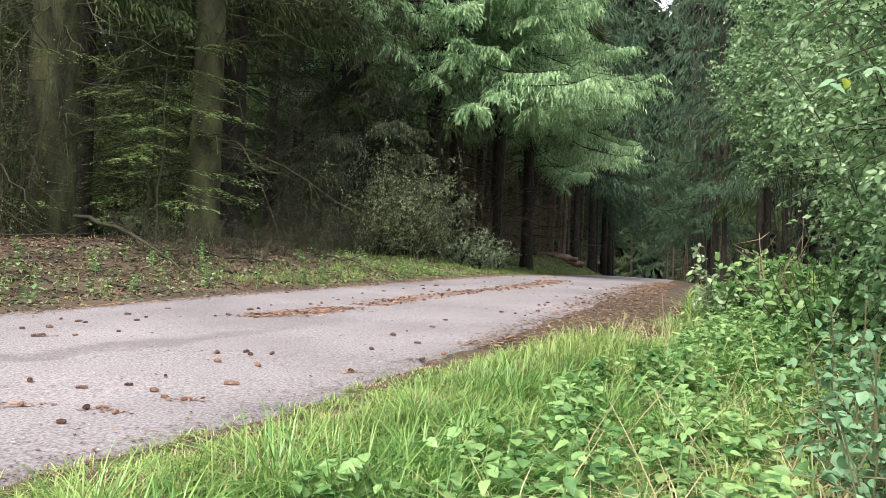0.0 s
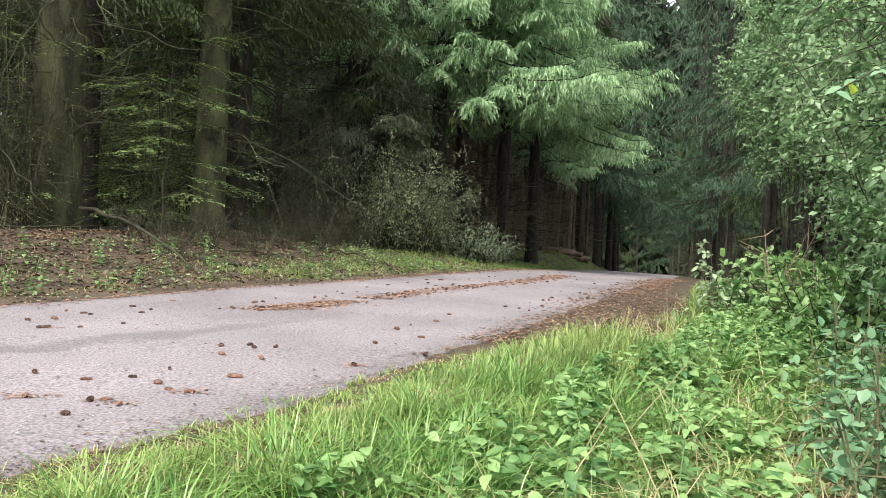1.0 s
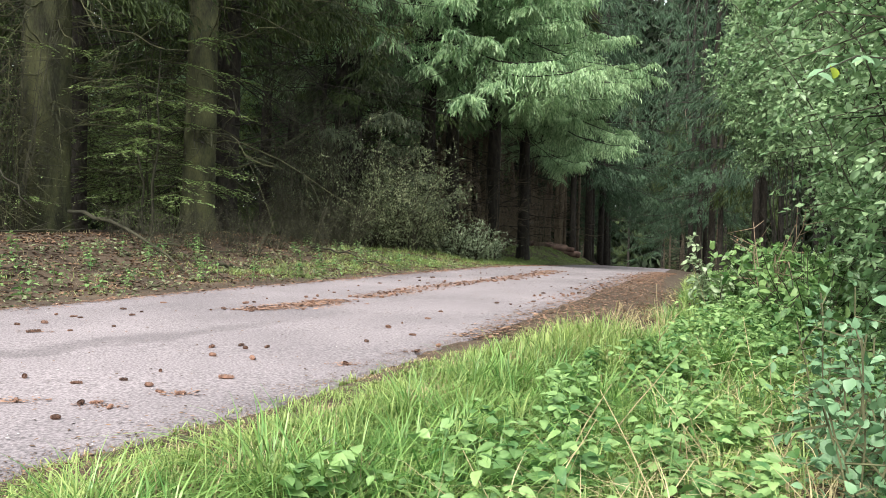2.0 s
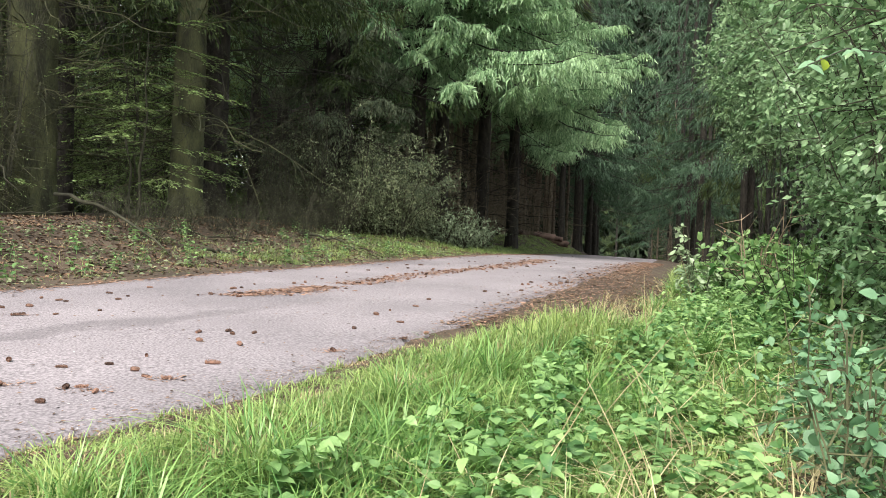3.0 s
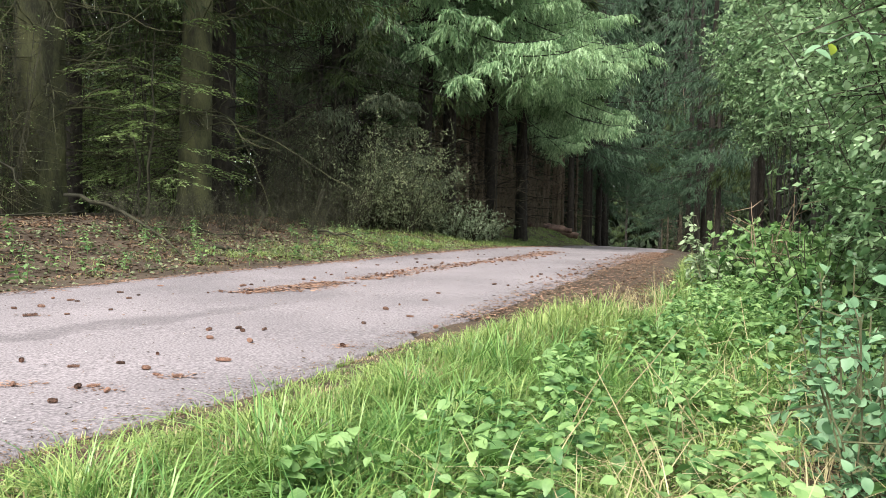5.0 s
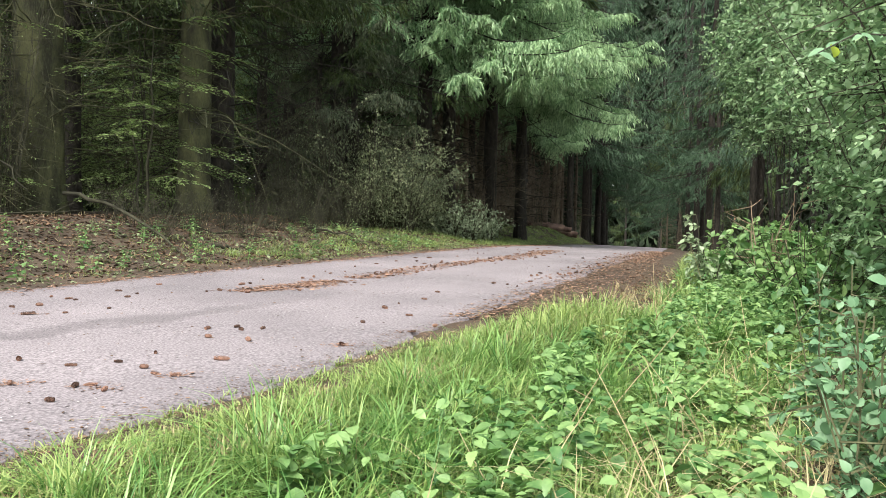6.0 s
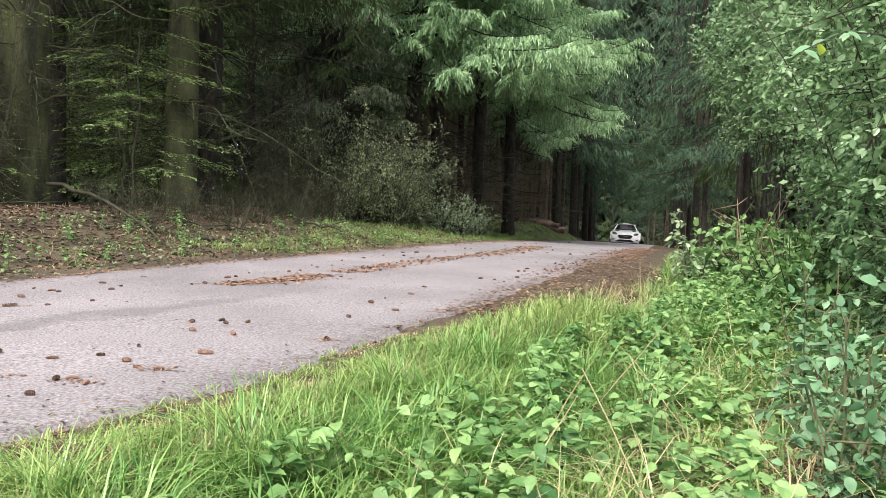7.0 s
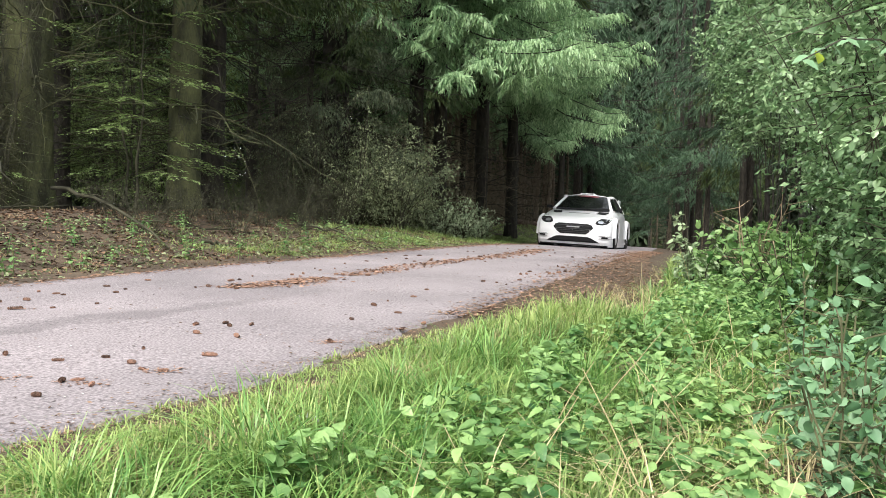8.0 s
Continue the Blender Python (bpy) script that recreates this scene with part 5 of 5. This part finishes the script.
def rally_car():
    car = thing("rally_car", "white rally hatchback with black grille driving along the lane", "car")
    body = part("body", body_shape(), M_WHITE, car, smooth=True)
    part("splitter", nose_panel([(0.045, -0.90, 0.90), (0.075, -0.915, 0.915)], 16, 0.05, 0.1), M_BLACK, car, "black front splitter")
    part("lower_intake", nose_panel([(0.125, -0.62, 0.62), (0.16, -0.57, 0.57), (0.235, -0.42, 0.42), (0.255, -0.34, 0.34)], 14), M_BLACK, body, "black air intake")
    grille = part("grille", nose_panel([(0.315, -0.30, 0.30), (0.36, -0.37, 0.37), (0.46, -0.47, 0.47), (0.53, -0.43, 0.43), (0.56, -0.34, 0.34)], 14), M_BLACK, car, "black mesh grille")
    for z, w in ((0.35, 0.33), (0.39, 0.38), (0.43, 0.42), (0.51, 0.42)):
        part("slat", nose_panel([(z, -w, w), (z + 0.009, -w, w)], 12, 0.014, 0.0), M_SLAT, grille)
    part("badge", nose_panel([(0.465, -0.15, 0.15), (0.495, -0.15, 0.15)], 6, 0.018, 0.0), M_GREY, grille, "plain light bar on the grille")
    for s in (-1, 1):
        q = lambda rows: [(z, min(s * a, s * b), max(s * a, s * b)) for z, a, b in rows]
        lamp = part("headlight", nose_panel(q([(0.55, 0.55, 0.68), (0.58, 0.50, 0.77), (0.64, 0.52, 0.82), (0.70, 0.60, 0.835), (0.75, 0.70, 0.83)]), 8), M_BLACK, car, "dark swept-back headlight")
        part("lens", nose_panel(q([(0.585, 0.58, 0.66), (0.61, 0.555, 0.685), (0.64, 0.56, 0.68), (0.66, 0.59, 0.65)]), 6, 0.014, 0), M_LAMP, lamp, "bright lamp lens")
        part("light_strip", nose_panel(q([(0.60, 0.70, 0.715), (0.66, 0.72, 0.745), (0.71, 0.76, 0.785)]), 3, 0.014, 0), M_LAMP, lamp)
        for z in (0.225, 0.285):
            part("canard", nose_panel(q([(z, 0.60, 0.87), (z + 0.012, 0.62, 0.885)]), 8, 0.03, 0.0), M_GREY, car, "grey bumper winglet")
        part("brake_duct", nose_panel(q([(0.24, 0.66, 0.80), (0.275, 0.68, 0.82)]), 6), M_BLACK, car)
        # bonnet vents
        y0, y1 = -1.30, -1.06
        c = [(s * 0.42, y0), (s * 0.62, y0 + 0.02), (s * 0.68, y1 + 0.05), (s * 0.46, y1)]
        if s < 0:
            c = [c[1], c[0], c[3], c[2]]
        part("bonnet_vent", patch([(x, y, bonnet_z(x, y) + 0.008) for x, y in c], 4, 4, thick=0.012), M_BLACK, car, "black bonnet vent")
        # pillars, side glass, rails
        part("front_pillar", (lambda sh: (sh.tube(np.array([(s * 0.71, -0.80, 0.93), (s * 0.62, -0.50, 1.12), (s * 0.53, -0.16, 1.285)]), np.array([0.045, 0.035, 0.04]), 8), sh)[1])(Shape()), M_WHITE, car, smooth=True)
        part("middle_pillar", (lambda sh: (sh.tube(np.array([(s * 0.81, 0.40, 0.93), (s * 0.60, 0.40, 1.28)]), 0.05, 8), sh)[1])(Shape()), M_BLACK, car)
        part("rear_pillar", patch([(s * 0.80, 1.15, 0.94), (s * 0.74, 1.85, 0.94), (s * 0.54, 1.40, 1.28), (s * 0.58, 1.12, 1.29)][::s], 4, 4, thick=0.03), M_WHITE, car)
        part("roof_rail", (lambda sh: (sh.tube(np.array([(s * 0.57, -0.18, 1.285), (s * 0.59, 0.4, 1.315), (s * 0.56, 1.4, 1.28)]), 0.04, 8), sh)[1])(Shape()), M_WHITE, car, smooth=True)
        part("side_window", patch([(s * 0.79, -0.70, 0.955), (s * 0.805, 0.38, 0.955), (s * 0.60, 0.38, 1.29), (s * 0.585, -0.16, 1.27)][::s], 6, 3, (s * 0.02, 0, 0), 0.005), M_DARK_GLASS, car)
        part("side_window", patch([(s * 0.805, 0.42, 0.955), (s * 0.80, 1.16, 0.955), (s * 0.585, 1.10, 1.28), (s * 0.60, 0.42, 1.29)][::s], 6, 3, (s * 0.02, 0, 0), 0.005), M_DARK_GLASS, car)
        mirror = slab_part("door_mirror", (min(s * 0.82, s * 0.95), max(s * 0.82, s * 0.95), -0.60, -0.50, 0.95, 1.03), M_BLACK, car, "black door mirror", 0.02)
        slab_part("mirror_arm", (min(s * 0.76, s * 0.86), max(s * 0.76, s * 0.86), -0.58, -0.53, 0.965, 0.985), M_BLACK, mirror, "", 0.004)
        slab_part("side_skirt", (min(s * 0.84, s * 0.93), max(s * 0.84, s * 0.93), -0.9, 0.9, 0.11, 0.19), M_WHITE, car, "white side skirt", 0.02)
        for y in (-1.27, 1.24):
            at = Matrix.Translation((0, y, 0.33))
            well = ring_shape([(s * 0.60, 0.02), (s * 0.60, 0.37), (s * 0.918, 0.37), (s * 0.918, 0.30)])
            w = part("wheel_well", well, M_BLACK, car, "black wheel well")
            w.matrix_basis = at
            f = part("arch_flare", arc_band(0.365, 0.45, s * 0.86, s * 0.955, -0.15, math.pi + 0.15), M_WHITE, car, "wide boxed wheel-arch flare", True)
            f.matrix_basis = at
            wheel = thing("wheel", "rally wheel with black tyre", "")
            wheel.parent = car
            wheel.matrix_basis = Matrix.Translation((s * 0.83, y, 0.325))
            part("tyre", ring_shape([(-0.10, 0.22), (-0.11, 0.29), (-0.09, 0.318), (0, 0.325), (0.09, 0.318), (0.11, 0.29), (0.10, 0.22)]), M_TYRE, wheel, "dusty black tyre", True)
            rim = ring_shape([(s * 0.02, 0.02), (s * 0.03, 0.06), (s * 0.02, 0.07), (s * 0.02, 0.2), (s * 0.085, 0.215), (s * 0.085, 0.228)])
            part("rim", rim, M_GREY, wheel, "wheel rim")
            for k in range(5):
                a = k * 2 * math.pi / 5
                sp = Shape()
                sp.tube(np.array([(s * 0.05, 0.03 * math.cos(a), 0.03 * math.sin(a)), (s * 0.075, 0.21 * math.cos(a), 0.21 * math.sin(a))]), np.array([0.03, 0.022]), 6)
                part("spoke", sp, M_RIM, wheel)
            WHEELS.append((wheel, wheel.matrix_basis.copy()))
    windscreen = [(-0.68, -0.80, 0.945), (0.68, -0.80, 0.945), (0.51, -0.17, 1.285), (-0.51, -0.17, 1.285)]
    part("windscreen", patch(windscreen, 10, 6, (0, -0.10, 0.01), 0.006), M_GLASS, car, "dark reflecting windscreen")
    part("sun_strip", patch([(-0.25, -0.24, 1.27), (0.35, -0.24, 1.27), (0.35, -0.17, 1.305), (-0.25, -0.17, 1.305)], 10, 2, (0, -0.10, 0.012), 0.006), M_RED, car, "dull red strip over the windscreen")
    part("windscreen_cowl", patch([(-0.66, -0.85, 0.925), (0.66, -0.85, 0.925), (0.66, -0.76, 0.955), (-0.66, -0.76, 0.955)], 10, 2, (0, -0.10, 0), 0.02), M_BLACK, car)
    for s in (-0.35, 0.15):
        wp = Shape()
        wp.tube(np.array([(s, -0.86, 0.955), (s + 0.3, -0.83, 0.985), (s + 0.5, -0.75, 0.99)]), 0.008, 5)
        part("wiper", wp, M_BLACK, car)
    part("roof", patch([(-0.57, -0.20, 1.285), (0.57, -0.20, 1.285), (0.56, 1.42, 1.275), (-0.56, 1.42, 1.275)], 10, 10, (0, 0, 0.045), 0.02), M_WHITE, car, smooth=True)
    scoop = slab_part("roof_scoop", (-0.19, 0.19, -0.16, 0.35, 1.31, 1.385), M_WHITE, car, "white roof air scoop", 0.02)
    slab_part("scoop_mouth", (-0.15, 0.15, -0.165, -0.1, 1.338, 1.372), M_GREY, scoop, "", 0.004)
    part("rear_window", patch([(0.54, 1.42, 1.275), (-0.54, 1.42, 1.275), (-0.70, 1.86, 0.96), (0.70, 1.86, 0.96)], 6, 4, (0, 0.05, 0), 0.005), M_DARK_GLASS, car)
    wing = slab_part("rear_wing", (-0.60, 0.60, 1.5, 1.86, 1.29, 1.315), M_WHITE, car, "tall white rear wing", 0.01)
    for s in (-1, 1):
        slab_part("end_plate", (s * 0.61 - 0.012, s * 0.61 + 0.012, 1.46, 1.9, 1.12, 1.33), M_WHITE, wing, "", 0.005)
        slab_part("wing_strut", (s * 0.4 - 0.012, s * 0.4 + 0.012, 1.5, 1.7, 1.1, 1.295), M_WHITE, wing, "", 0.005)
    part("bonnet_bar", patch([(x, y, bonnet_z(x, y) + 0.003) for x, y in ((-0.25, -1.30), (0.25, -1.30), (0.25, -1.24), (-0.25, -1.24))], 4, 1, thick=0.004), M_GREY, car, "faint grey bar on the bonnet")
    slab_part("cabin_floor", (-0.72, 0.72, -0.74, 1.8, 0.80, 0.84), M_BLACK, car, "black cabin floor", 0.01)
    slab_part("dashboard", (-0.70, 0.70, -0.62, -0.30, 0.84, 0.955), M_BLACK, car, "", 0.03)
    for s in (-0.36, 0.36):
        seat = slab_part("seat", (s - 0.24, s + 0.24, 0.35, 0.55, 0.6, 1.18), M_BLACK, car, "black bucket seat", 0.06)
    cage = Shape()
    for s in (-1, 1):
        cage.tube(np.array([(s * 0.70, -0.55, 0.7), (s * 0.62, -0.40, 1.1), (s * 0.53, -0.08, 1.25), (s * 0.53, 0.6, 1.27), (s * 0.7, 0.62, 0.7)]), 0.02, 6)
    cage.tube(np.array([(-0.53, 0.6, 1.27), (0.53, 0.6, 1.27)]), 0.02, 6)
    cage.tube(np.array([(-0.53, 0.6, 1.25), (0.6, 0.62, 0.75)]), 0.02, 6)
    part("roll_cage", cage, M_GREY, car, "grey tubular roll cage")
    liner = Shape()
    liner.add([(-0.54, -0.1, 1.30), (0.54, -0.1, 1.30), (0.53, 1.4, 1.26), (-0.53, 1.4, 1.26)], [(3, 2, 1, 0)])
    part("headliner", liner, M_BLACK, car, "black headliner")
    return car


CAR = rally_car()


# ---- what moves ----
CAR_Y = [(0.0, 158.0), (5.5, 83.0), (6.3, 69.5), (6.5, 64.2), (6.9, 53.0), (7.3, 39.9), (7.5, 33.4), (7.8, 24.9), (8.0, 19.6)]


CAR_PATH_Y = [14, 18, 22, 26, 30, 36, 41, 50, 61, 70, 80, 90, 100, 115, 130, 150, 170]
CAR_PATH_X = [2.33, 3.57, 4.76, 5.98, 7.25, 9.1, 10.64, 13.08, 16.03, 17.78, 19.66, 20.12, 20.48, 17.68, 14.76, 8.3, 1.78]


def car_pose(t):
    y = float(np.interp(t, [a for a, _ in CAR_Y], [b for _, b in CAR_Y]))
    mid = lambda q: float(np.interp(q, CAR_PATH_Y, CAR_PATH_X)) + 0.06 + 0.14 * float(smooth01((q - 22) / 20))
    dy = 1.3
    yaw = -math.degrees(math.atan2(mid(y + dy) - mid(y - dy), 2 * dy))
    pitch = math.degrees(math.atan2(float(lane_z(y + dy) - lane_z(y - dy)), 2 * dy))
    return pose(mid(y), y, float(lane_top(mid(y), y)), pitch, 2.0 * float(smooth01((y - 8) / 6)), yaw - 4 * float(smooth01((32 - y) / 14)))


def motions():
    times = [i / 2 for i in range(12)] + [5.8 + i / 10 for i in range(23)]
    walk(CAR, [(t, car_pose(t)) for t in times])
    # a light wind in the hedge
    for ob, size, phase in ((TWIG, 1.0, 0.0), *((o, 0.5, 1.3 * i) for i, o in enumerate(SWAYING))):
        rest = ob.matrix_basis.copy()
        walk(ob, [(k * 0.4, rest @ pose(0, 0, 0, size * math.sin(1.9 * k * 0.4 + phase), size * math.sin(2.7 * k * 0.4 + 1 + phase), 0)) for k in range(21)])
    # five-spoked wheels roll on: 65 degrees a thirtieth of a second
    for wheel, rest in WHEELS:
        walk(wheel, [(k / 30, rest @ pose(0, 0, 0, 65 * k)) for k in range(241)])


motions()
